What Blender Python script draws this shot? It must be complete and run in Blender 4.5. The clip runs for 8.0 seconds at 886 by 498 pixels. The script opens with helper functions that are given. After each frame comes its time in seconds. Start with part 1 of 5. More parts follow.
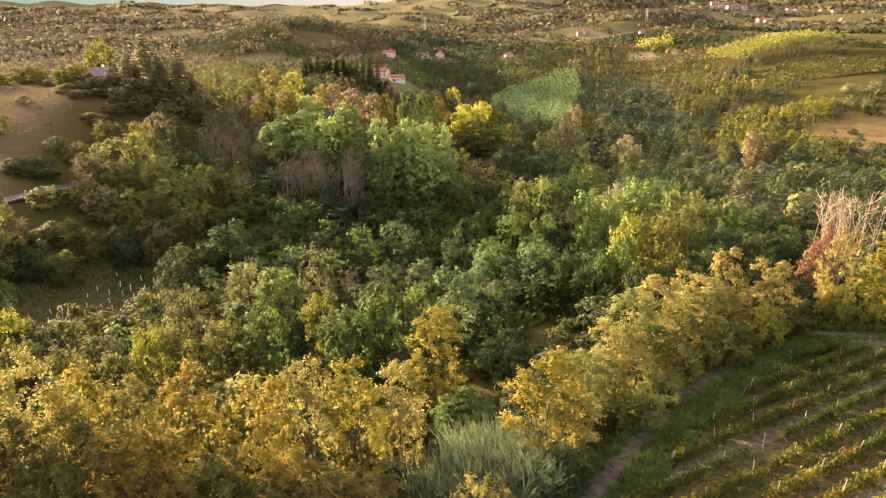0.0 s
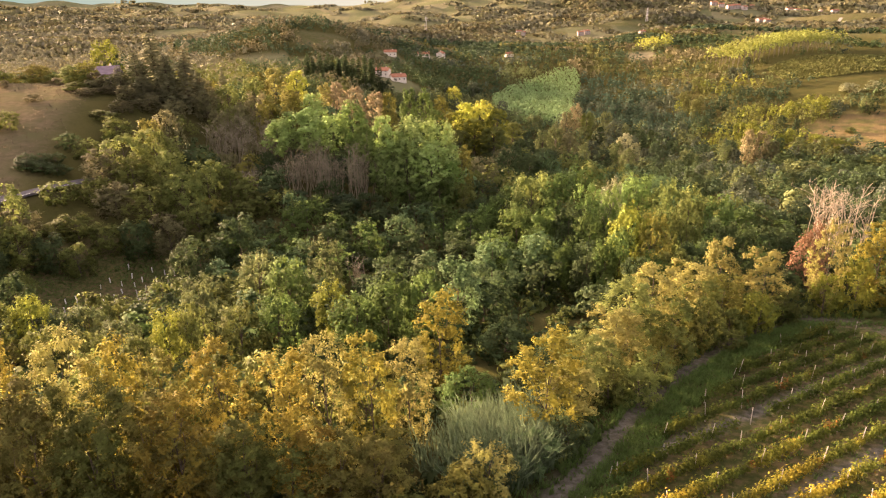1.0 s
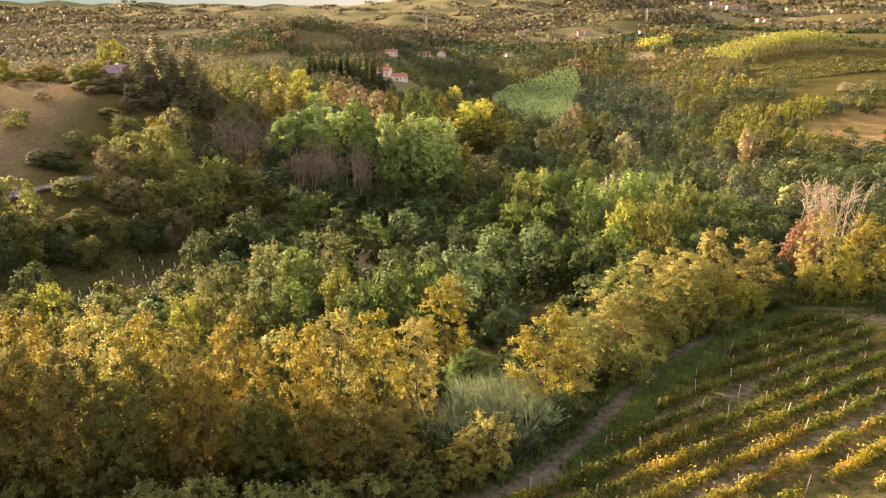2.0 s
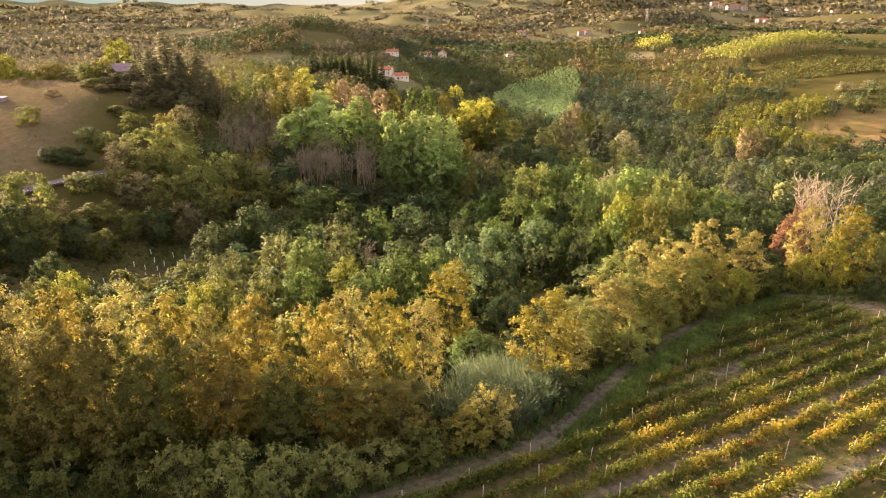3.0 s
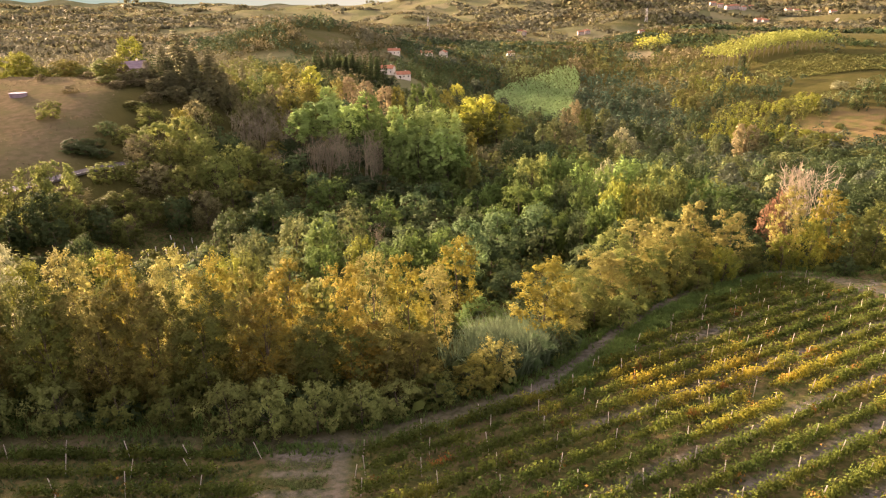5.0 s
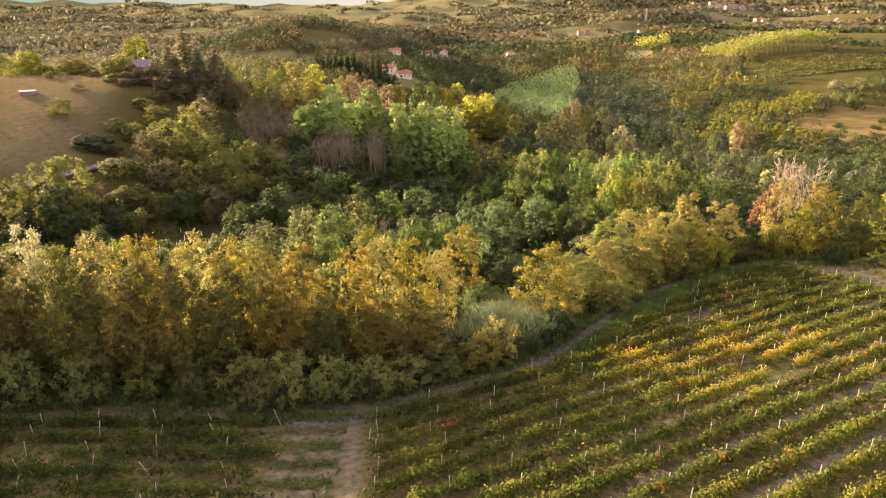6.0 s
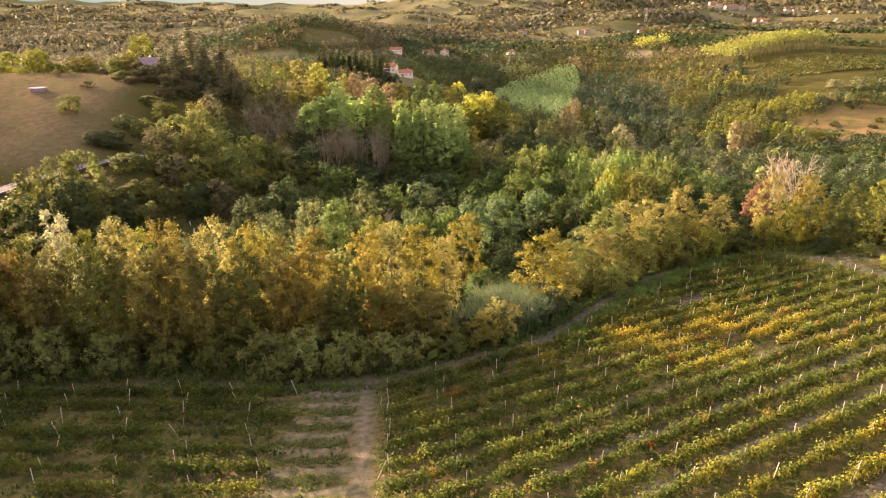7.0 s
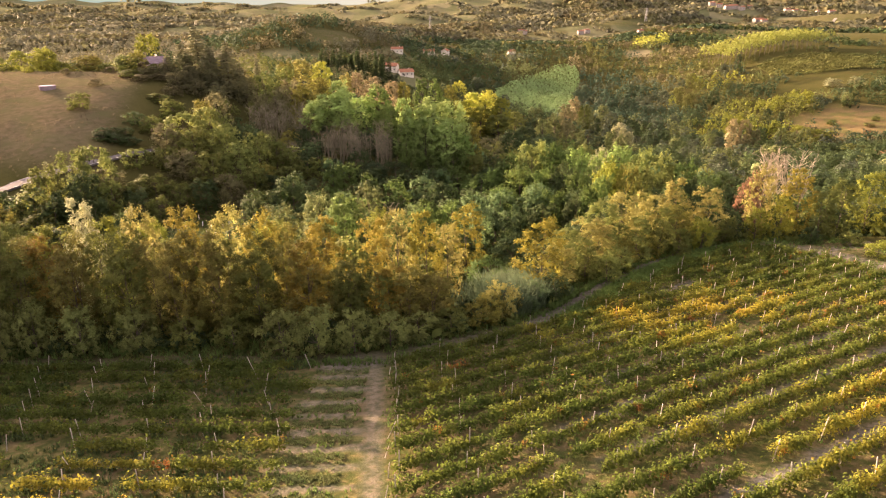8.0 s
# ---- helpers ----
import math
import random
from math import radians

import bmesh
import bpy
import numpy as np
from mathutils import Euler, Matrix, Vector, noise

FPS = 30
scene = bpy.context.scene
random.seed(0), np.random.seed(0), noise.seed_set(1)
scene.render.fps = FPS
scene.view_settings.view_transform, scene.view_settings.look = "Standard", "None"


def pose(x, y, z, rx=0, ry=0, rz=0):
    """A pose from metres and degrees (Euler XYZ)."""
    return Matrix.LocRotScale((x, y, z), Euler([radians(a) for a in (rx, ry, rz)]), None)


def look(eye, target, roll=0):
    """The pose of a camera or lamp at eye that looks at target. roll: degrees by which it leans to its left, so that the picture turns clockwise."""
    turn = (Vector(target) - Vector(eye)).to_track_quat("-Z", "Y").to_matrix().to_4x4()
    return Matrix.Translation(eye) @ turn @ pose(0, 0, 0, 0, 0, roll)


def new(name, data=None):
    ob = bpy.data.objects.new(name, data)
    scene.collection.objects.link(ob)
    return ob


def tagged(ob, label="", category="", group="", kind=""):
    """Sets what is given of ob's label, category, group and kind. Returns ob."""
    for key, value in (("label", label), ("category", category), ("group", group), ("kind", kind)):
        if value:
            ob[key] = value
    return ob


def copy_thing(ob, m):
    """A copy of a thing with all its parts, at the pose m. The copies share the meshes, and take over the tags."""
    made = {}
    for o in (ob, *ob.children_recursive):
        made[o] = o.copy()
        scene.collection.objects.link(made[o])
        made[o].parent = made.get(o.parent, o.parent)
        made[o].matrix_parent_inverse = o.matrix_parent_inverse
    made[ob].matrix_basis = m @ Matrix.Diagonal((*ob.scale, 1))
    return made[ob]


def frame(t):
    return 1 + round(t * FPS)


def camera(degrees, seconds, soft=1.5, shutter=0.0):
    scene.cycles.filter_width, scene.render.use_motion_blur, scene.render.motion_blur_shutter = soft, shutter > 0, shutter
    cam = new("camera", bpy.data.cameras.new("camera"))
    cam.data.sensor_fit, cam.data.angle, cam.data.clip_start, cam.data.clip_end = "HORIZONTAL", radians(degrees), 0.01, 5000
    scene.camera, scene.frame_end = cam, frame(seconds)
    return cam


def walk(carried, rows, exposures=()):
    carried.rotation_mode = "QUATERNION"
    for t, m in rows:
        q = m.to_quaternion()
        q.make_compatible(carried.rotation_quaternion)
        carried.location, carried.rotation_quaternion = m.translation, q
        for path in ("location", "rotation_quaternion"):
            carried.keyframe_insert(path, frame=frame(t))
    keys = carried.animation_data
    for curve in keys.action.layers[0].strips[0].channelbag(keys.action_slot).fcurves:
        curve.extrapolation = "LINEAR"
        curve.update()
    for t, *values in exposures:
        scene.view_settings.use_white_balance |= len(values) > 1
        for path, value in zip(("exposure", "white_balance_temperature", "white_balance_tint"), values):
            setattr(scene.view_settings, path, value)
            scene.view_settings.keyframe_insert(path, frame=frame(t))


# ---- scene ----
cam = camera(68.0, 8.0, soft=1.15)

PATH = [
    (0, (4.437, 34.916, 36.809), (4.439, 36.791, 36.111), -0.1),
    (0.5, (4.144, 33.055, 36.776), (4.145, 34.929, 36.078), -0.1),
    (1, (3.849, 31.021, 36.73), (3.85, 32.895, 36.032), -0.1),
    (1.5, (3.582, 29.041, 36.711), (3.583, 30.916, 36.013), -0.1),
    (3, (2.781, 22.55, 36.723), (2.781, 24.424, 36.025), -0.0),
    (3.5, (2.556, 20.456, 36.693), (2.556, 22.33, 35.995), -0.0),
    (4, (2.271, 18.192, 36.576), (2.271, 20.066, 35.878), 0.0),
    (4.5, (1.957, 16.06, 36.512), (1.957, 17.934, 35.814), 0.0),
    (6, (0.988, 9.383, 36.272), (0.988, 11.257, 35.574), 0.0),
    (6.5, (0.698, 7.144, 36.197), (0.697, 9.018, 35.499), 0.0),
    (7, (0.414, 4.69, 36.152), (0.414, 6.564, 35.453), 0.1),
    (7.5, (0.204, 2.39, 36.125), (0.204, 4.264, 35.426), 0.1),
    (8, (0.037, -0.127, 36.06), (0.036, 1.747, 35.361), 0.1),
]
EXPOSURE = 2.40
walk(cam, [(t, look(eye, target, roll)) for t, eye, target, roll in PATH], exposures=[(0, EXPOSURE, 7900, 39), (8, EXPOSURE, 7900, 39)])

# ---- world and sun ----
SUN_AZ, SUN_EL = -49, 10.4
world = bpy.data.worlds.new("sky")
scene.world = world
world.use_nodes = True
sky = world.node_tree.nodes.new("ShaderNodeTexSky")
sky.sky_type, sky.sun_disc = "NISHITA", False
sky.sun_elevation, sky.sun_rotation = radians(SUN_EL), radians(SUN_AZ)
sky.air_density, sky.dust_density, sky.ozone_density = 1.0, 4.0, 1.0
world.node_tree.nodes["Background"].inputs["Strength"].default_value = 0.15
soften = world.node_tree.nodes.new("ShaderNodeHueSaturation")
soften.inputs["Saturation"].default_value = 0.38
world.node_tree.links.new(sky.outputs["Color"], soften.inputs["Color"])
world.node_tree.links.new(soften.outputs["Color"], world.node_tree.nodes["Background"].inputs["Color"])

sun_dir = Vector((math.sin(radians(SUN_AZ)) * math.cos(radians(SUN_EL)), math.cos(radians(SUN_AZ)) * math.cos(radians(SUN_EL)), math.sin(radians(SUN_EL))))
sun = new("sun", bpy.data.lights.new("sun", "SUN"))
sun.data.energy, sun.data.angle, sun.data.color = 5.2, radians(0.6), (1.0, 0.82, 0.56)
sun.matrix_world = look(sun_dir * 500, (0, 0, 0))


# ---- materials ----
def nodes_of(name):
    m = bpy.data.materials.new(name)
    m.use_nodes = True
    t = m.node_tree
    t.nodes.clear()
    return m, t, t.nodes.new("ShaderNodeOutputMaterial")


def node(t, kind, values=(), **attrs):
    n = t.nodes.new(kind)
    for key, value in attrs.items():
        setattr(n, key, value)
    for key, value in dict(values).items():
        if hasattr(value, "is_linked"):
            t.links.new(value, n.inputs[key])
        else:
            n.inputs[key].default_value = value
    return n


def mixed(t, fac, a, b, blend="MIX"):
    n = t.nodes.new("ShaderNodeMix")
    n.data_type, n.blend_type = "RGBA", blend
    for socket, value in ((n.inputs[0], fac), (n.inputs[6], a), (n.inputs[7], b)):
        if hasattr(value, "is_linked"):
            t.links.new(value, socket)
        elif isinstance(value, (int, float)):
            socket.default_value = value
        else:
            socket.default_value = (*value[:3], 1)
    return n.outputs[2]


def maths(t, op, a, b=0.0, c=0.0):
    n = t.nodes.new("ShaderNodeMath")
    n.operation = op
    for socket, value in zip(n.inputs, (a, b, c)):
        if hasattr(value, "is_linked"):
            t.links.new(value, socket)
        else:
            socket.default_value = value
    return n.outputs[0]


def ramp(t, fac, stops):
    n = t.nodes.new("ShaderNodeValToRGB")
    t.links.new(fac, n.inputs[0])
    while len(n.color_ramp.elements) < len(stops):
        n.color_ramp.elements.new(0.5)
    for e, (p, c) in zip(n.color_ramp.elements, stops):
        e.position, e.color = p, (*c, 1) if len(c) == 3 else c
    return n.outputs[0]


def cloud(t, scale, detail=3.0, vector=None):
    n = node(t, "ShaderNodeTexNoise", {"Scale": scale, "Detail": detail})
    if vector is not None:
        t.links.new(vector, n.inputs["Vector"])
    return n.outputs[0]


def leaf_material(name, through_light=0.42, tint=None, spread=0.42, patch=0.55):
    """Leaves that take their tint from the object, vary from leaf to leaf and branch to branch, and let light through."""
    m, t, out = nodes_of(name)
    info, geo = node(t, "ShaderNodeObjectInfo"), node(t, "ShaderNodeNewGeometry")
    base = info.outputs["Color"] if tint is None else tint(t, geo)
    big = cloud(t, patch, 2.0, geo.outputs["Position"])
    each = geo.outputs["Random Per Island"]
    value = maths(t, "ADD", maths(t, "MULTIPLY_ADD", each, spread, 0.21 - spread / 2), maths(t, "MULTIPLY", big, 1.15))
    hue = maths(t, "ADD", maths(t, "MULTIPLY", maths(t, "SUBTRACT", big, 0.5), 0.035), maths(t, "MULTIPLY_ADD", info.outputs["Random"], 0.016, 0.496))
    col = node(t, "ShaderNodeHueSaturation", {"Hue": hue, "Saturation": 1.0, "Value": maths(t, "MULTIPLY_ADD", value, 0.8, 0.36), "Color": base}).outputs[0]
    face = node(t, "ShaderNodeBsdfPrincipled", {"Base Color": col, "Roughness": 0.8, "Specular IOR Level": 0.06})
    glow = node(t, "ShaderNodeBsdfTranslucent")
    glow_col = node(t, "ShaderNodeHueSaturation", {"Hue": 0.49, "Saturation": 1.0, "Value": 1.35, "Color": col}).outputs[0]
    t.links.new(glow_col, glow.inputs["Color"])
    mix = node(t, "ShaderNodeMixShader", {0: through_light, 1: face.outputs[0], 2: glow.outputs[0]})
    t.links.new(mix.outputs[0], out.inputs[0])
    return m


def plain_material(name, a, b, scale, rough=0.85, bump=0.3, fine=None):
    """Two tones in clouds of the given size, with a finer grain and relief."""
    m, t, out = nodes_of(name)
    place = node(t, "ShaderNodeTexCoord").outputs["Object"]
    info = node(t, "ShaderNodeObjectInfo")
    big, grain = cloud(t, scale, 4.0, place), cloud(t, fine or scale * 9, 3.0, place)
    col = mixed(t, ramp(t, big, [(0.35, (0, 0, 0)), (0.65, (1, 1, 1))]), a, b)
    col = mixed(t, maths(t, "MULTIPLY", grain, 0.5), col, (0.25, 0.24, 0.22), "MULTIPLY")
    col = node(t, "ShaderNodeHueSaturation", {"Value": maths(t, "MULTIPLY_ADD", info.outputs["Random"], 0.35, 0.95), "Color": col}).outputs[0]
    rel = node(t, "ShaderNodeBump", {"Strength": bump, "Height": grain})
    bsdf = node(t, "ShaderNodeBsdfPrincipled", {"Base Color": col, "Roughness": rough, "Specular IOR Level": 0.04, "Normal": rel.outputs[0]})
    t.links.new(bsdf.outputs[0], out.inputs[0])
    return m


def vine_tint(t, geo):
    """Green vines that turn yellow and red in patches."""
    ripe = node(t, "ShaderNodeAttribute", attribute_name="ripe").outputs["Fac"]
    turn = maths(t, "ADD", maths(t, "MULTIPLY", cloud(t, 0.22, 4.0, geo.outputs["Position"]), 0.75), maths(t, "MULTIPLY", ripe, 0.5))
    green = ramp(t, turn, [(0.30, (0.05, 0.078, 0.017)), (0.5, (0.092, 0.115, 0.022)), (0.66, (0.225, 0.2, 0.03)), (0.84, (0.38, 0.29, 0.04)), (0.98, (0.30, 0.12, 0.03))])
    red = maths(t, "MULTIPLY_ADD", ripe, 0.12, cloud(t, 0.5, 3.0, geo.outputs["Position"]))
    return mixed(t, ramp(t, red, [(0.655, (0, 0, 0)), (0.73, (0.75, 0.75, 0.75))]), green, (0.24, 0.095, 0.03))


def ground_material():
    m, t, out = nodes_of("ground")
    geo = node(t, "ShaderNodeNewGeometry").outputs["Position"]
    zone = node(t, "ShaderNodeAttribute", attribute_name="zone")
    far = node(t, "ShaderNodeAttribute", attribute_name="far").outputs["Fac"]
    rgb = node(t, "ShaderNodeSeparateColor", {0: zone.outputs["Color"]})
    mid, fine, tiny = cloud(t, 0.13, 5.0, geo), cloud(t, 1.3, 5.0, geo), cloud(t, 7.0, 3.0, geo)
    wild = mixed(t, ramp(t, mid, [(0.35, (0, 0, 0)), (0.65, (1, 1, 1))]), (0.035, 0.048, 0.014), (0.075, 0.068, 0.026))
    wild = mixed(t, fine, wild, (0.09, 0.085, 0.03))
    soil = mixed(t, ramp(t, fine, [(0.38, (0, 0, 0)), (0.62, (1, 1, 1))]), (0.108, 0.1, 0.082), (0.2, 0.187, 0.158))
    soil = mixed(t, ramp(t, cloud(t, 3.1, 4.0, geo), [(0.52, (0, 0, 0)), (0.7, (0.7, 0.7, 0.7))]), soil, (0.07, 0.08, 0.03))
    grass = mixed(t, ramp(t, fine, [(0.4, (0, 0, 0)), (0.62, (1, 1, 1))]), (0.06, 0.075, 0.025), (0.12, 0.105, 0.042))
    # grass and bare soil alternate between the rows
    bare = ramp(t, maths(t, "ADD", maths(t, "MULTIPLY", mid, 0.55), maths(t, "MULTIPLY", fine, 0.5)), [(0.5, (0, 0, 0)), (0.64, (1, 1, 1))])
    yard = mixed(t, maths(t, "MULTIPLY", bare, 0.7), grass, (0.13, 0.10, 0.06))
    dry = mixed(t, fine, (0.13, 0.102, 0.062), (0.20, 0.158, 0.095))
    dry = mixed(t, ramp(t, cloud(t, 0.5, 5.0, geo), [(0.4, (0, 0, 0)), (0.62, (0.7, 0.7, 0.7))]), dry, (0.095, 0.085, 0.042))
    dry = mixed(t, ramp(t, mid, [(0.4, (0, 0, 0)), (0.7, (1, 1, 1))]), dry, (0.12, 0.115, 0.055))
    # fields of the wide country
    cells = node(t, "ShaderNodeTexVoronoi", {"Scale": 0.0075, "Vector": geo}, voronoi_dimensions="2D")
    pick = node(t, "ShaderNodeSeparateColor", {0: cells.outputs["Color"]}).outputs[0]
    field = ramp(t, pick, [(0.0, (0.07, 0.09, 0.03)), (0.25, (0.17, 0.18, 0.06)), (0.4, (0.10, 0.12, 0.04)), (0.55, (0.26, 0.22, 0.12)), (0.7, (0.13, 0.13, 0.05)), (0.85, (0.2, 0.2, 0.08)), (1.0, (0.09, 0.11, 0.04))])
    small = node(t, "ShaderNodeTexVoronoi", {"Scale": 0.019, "Vector": geo}, voronoi_dimensions="2D")
    tone = node(t, "ShaderNodeSeparateColor", {0: small.outputs["Color"]})
    # plot tones kept pale, with some distance haze in the colour
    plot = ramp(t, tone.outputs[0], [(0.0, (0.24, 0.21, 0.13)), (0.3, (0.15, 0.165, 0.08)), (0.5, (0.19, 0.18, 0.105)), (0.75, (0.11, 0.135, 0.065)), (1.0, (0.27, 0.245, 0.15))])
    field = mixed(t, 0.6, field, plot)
    lines = node(t, "ShaderNodeTexWave", {"Scale": 0.045, "Distortion": 0.6, "Vector": geo}, bands_direction="DIAGONAL").outputs[0]
    striped = ramp(t, tone.outputs[1], [(0.5, (0, 0, 0)), (0.55, (0.5, 0.5, 0.5))])
    field = mixed(t, maths(t, "MULTIPLY", lines, striped), field, (0.07, 0.08, 0.035))
    field = mixed(t, maths(t, "MULTIPLY", mid, 0.5), field, (0.17, 0.165, 0.095))
    col = mixed(t, far, wild, field)
    col = mixed(t, rgb.outputs[0], col, yard)
    col = mixed(t, rgb.outputs[1], col, dry)
    stubble = mixed(t, fine, (0.15, 0.11, 0.05), (0.25, 0.185, 0.085))
    stubble = mixed(t, ramp(t, mid, [(0.45, (0, 0, 0)), (0.6, (1, 1, 1))]), stubble, (0.15, 0.14, 0.05))
    col = mixed(t, node(t, "ShaderNodeAttribute", attribute_name="ochre").outputs["Fac"], col, stubble)
    col = mixed(t, rgb.outputs[2], col, soil)
    col = mixed(t, maths(t, "MULTIPLY", tiny, 0.45), col, (0.3, 0.3, 0.28), "MULTIPLY")
    rel = node(t, "ShaderNodeBump", {"Strength": 0.5, "Distance": 0.25, "Height": maths(t, "ADD", fine, tiny)})
    bsdf = node(t, "ShaderNodeBsdfPrincipled", {"Base Color": col, "Roughness": 1.0, "Specular IOR Level": 0.0, "Normal": rel.outputs[0]})
    t.links.new(bsdf.outputs[0], out.inputs[0])
    return m


LEAF = leaf_material("leaves", 0.4)
FAR_LEAF = leaf_material("distant_leaves", 0.24, spread=0.16, patch=0.07)
VINE = leaf_material("vine_leaves", 0.36, vine_tint)
GROUND = ground_material()
BARK = plain_material("bark", (0.085, 0.07, 0.05), (0.13, 0.11, 0.08), 3.0)
TWIG = plain_material("pale_twigs", (0.19, 0.165, 0.12), (0.29, 0.26, 0.19), 2.0)
TINTED_TWIG = leaf_material("tinted_twigs", 0.0)
POST = plain_material("grey_post", (0.30, 0.27, 0.225), (0.42, 0.38, 0.32), 2.0)
ASPHALT = plain_material("asphalt", (0.09, 0.085, 0.088), (0.12, 0.115, 0.115), 0.4)
PLASTER = plain_material("plaster", (0.62, 0.56, 0.47), (0.75, 0.7, 0.6), 0.5)
ROOF = plain_material("roof_tiles", (0.30, 0.13, 0.08), (0.42, 0.2, 0.12), 0.8)
SLATE = plain_material("dull_roof_tiles", (0.17, 0.13, 0.15), (0.24, 0.19, 0.21), 0.8)
FARWALL = plain_material("weathered_plaster", (0.36, 0.31, 0.27), (0.45, 0.4, 0.35), 0.5)
PANE = plain_material("dark_window", (0.04, 0.04, 0.045), (0.06, 0.06, 0.065), 0.5, 0.2)
TUBE = plain_material("white_tube", (0.7, 0.7, 0.66), (0.8, 0.8, 0.78), 2.0)
PINKWALL = plain_material("pink_plaster", (0.5, 0.33, 0.28), (0.58, 0.4, 0.34), 0.5)
LILAC = plain_material("lilac_cover", (0.17, 0.15, 0.2), (0.21, 0.19, 0.25), 0.6)
STEEL = plain_material("steel", (0.4, 0.4, 0.4), (0.5, 0.5, 0.5), 1.0, 0.5)

TINTS = {
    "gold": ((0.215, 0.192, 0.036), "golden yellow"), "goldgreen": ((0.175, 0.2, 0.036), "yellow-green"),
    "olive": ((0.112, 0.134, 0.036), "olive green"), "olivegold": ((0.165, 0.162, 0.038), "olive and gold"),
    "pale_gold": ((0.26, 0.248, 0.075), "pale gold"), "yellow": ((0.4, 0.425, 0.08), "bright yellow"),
    "silver": ((0.27, 0.285, 0.155), "silvery pale"), "grey": ((0.115, 0.142, 0.054), "grey-green"),
    "green": ((0.084, 0.136, 0.036), "fresh green"), "brightgreen": ((0.15, 0.228, 0.062), "bright green"),
    "pale_green": ((0.235, 0.335, 0.108), "pale green"), "bluegreen": ((0.082, 0.138, 0.056), "bluish green"),
    "dark": ((0.052, 0.08, 0.03), "dark green"),
    "russet": ((0.16, 0.095, 0.04), "russet brown"), "red": ((0.185, 0.105, 0.062), "red"),
    "brown": ((0.13, 0.12, 0.06), "brownish"), "fir": ((0.155, 0.16, 0.085), "dark green"),
    "lime": ((0.27, 0.31, 0.075), "lime-yellow"), "reed": ((0.095, 0.135, 0.07), "grey-green"),
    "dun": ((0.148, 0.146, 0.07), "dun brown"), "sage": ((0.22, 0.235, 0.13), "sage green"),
    # hazy: far foliage with distance haze put into its leaf colour
    "bandgrass": ((0.11, 0.135, 0.05), "grey-green"), "amber": ((0.17, 0.135, 0.028), "amber"), "plantgreen": ((0.19, 0.29, 0.115), "bright green"), "hazy": ((0.125, 0.128, 0.078), "haze-paled green"),
    # wood and young are darkened, young also cooled, to paint hill shade
    "wood": ((0.046, 0.072, 0.034), "deep green"), "young": ((0.046, 0.08, 0.046), "shade-cooled green"), "woodgrey": ((0.068, 0.088, 0.054), "grey-green"), "woodgold": ((0.098, 0.11, 0.034), "gold-green"),
    # shade: leaf colour darkened for the belt's side away from the sun
    "shade": ((0.145, 0.14, 0.04), "shade-darkened olive"), "leafy": ((0.155, 0.182, 0.058), "grey-green"), "hazel": ((0.15, 0.185, 0.052), "grey-green"),
    "russetgrass": ((0.115, 0.095, 0.058), "dry brown"),
    "peach": ((0.265, 0.225, 0.12), "peach-coloured"),
    "twig": ((0.2, 0.175, 0.118), "bare grey-brown"), "pinktwig": ((0.33, 0.275, 0.2), "bare pinkish"),
}

# ---- the land ----
def smooth(a, b, v):
    s = np.clip((v - a) / (b - a), 0.0, 1.0)
    return s * s * (3 - 2 * s)

VALLEY_Y = (-400, 0, 30, 63, 95, 120, 155, 195, 280, 350, 430, 530, 700, 925, 1300, 1700, 3000, 6000)
VALLEY_Z = (30, 10.5, 5.5, 0.4, -4.6, -9, -15, -18, -32, -43, -53, -50, -40, -26, -18, -12, -2, 0)

def bump(x, y, cx, cy, rx, ry, high, turn=0.0):
    c, s = math.cos(turn), math.sin(turn)
    u, v = (x - cx) * c + (y - cy) * s, (y - cy) * c - (x - cx) * s
    return high * np.exp(-(u / rx) ** 2 - (v / ry) ** 2)

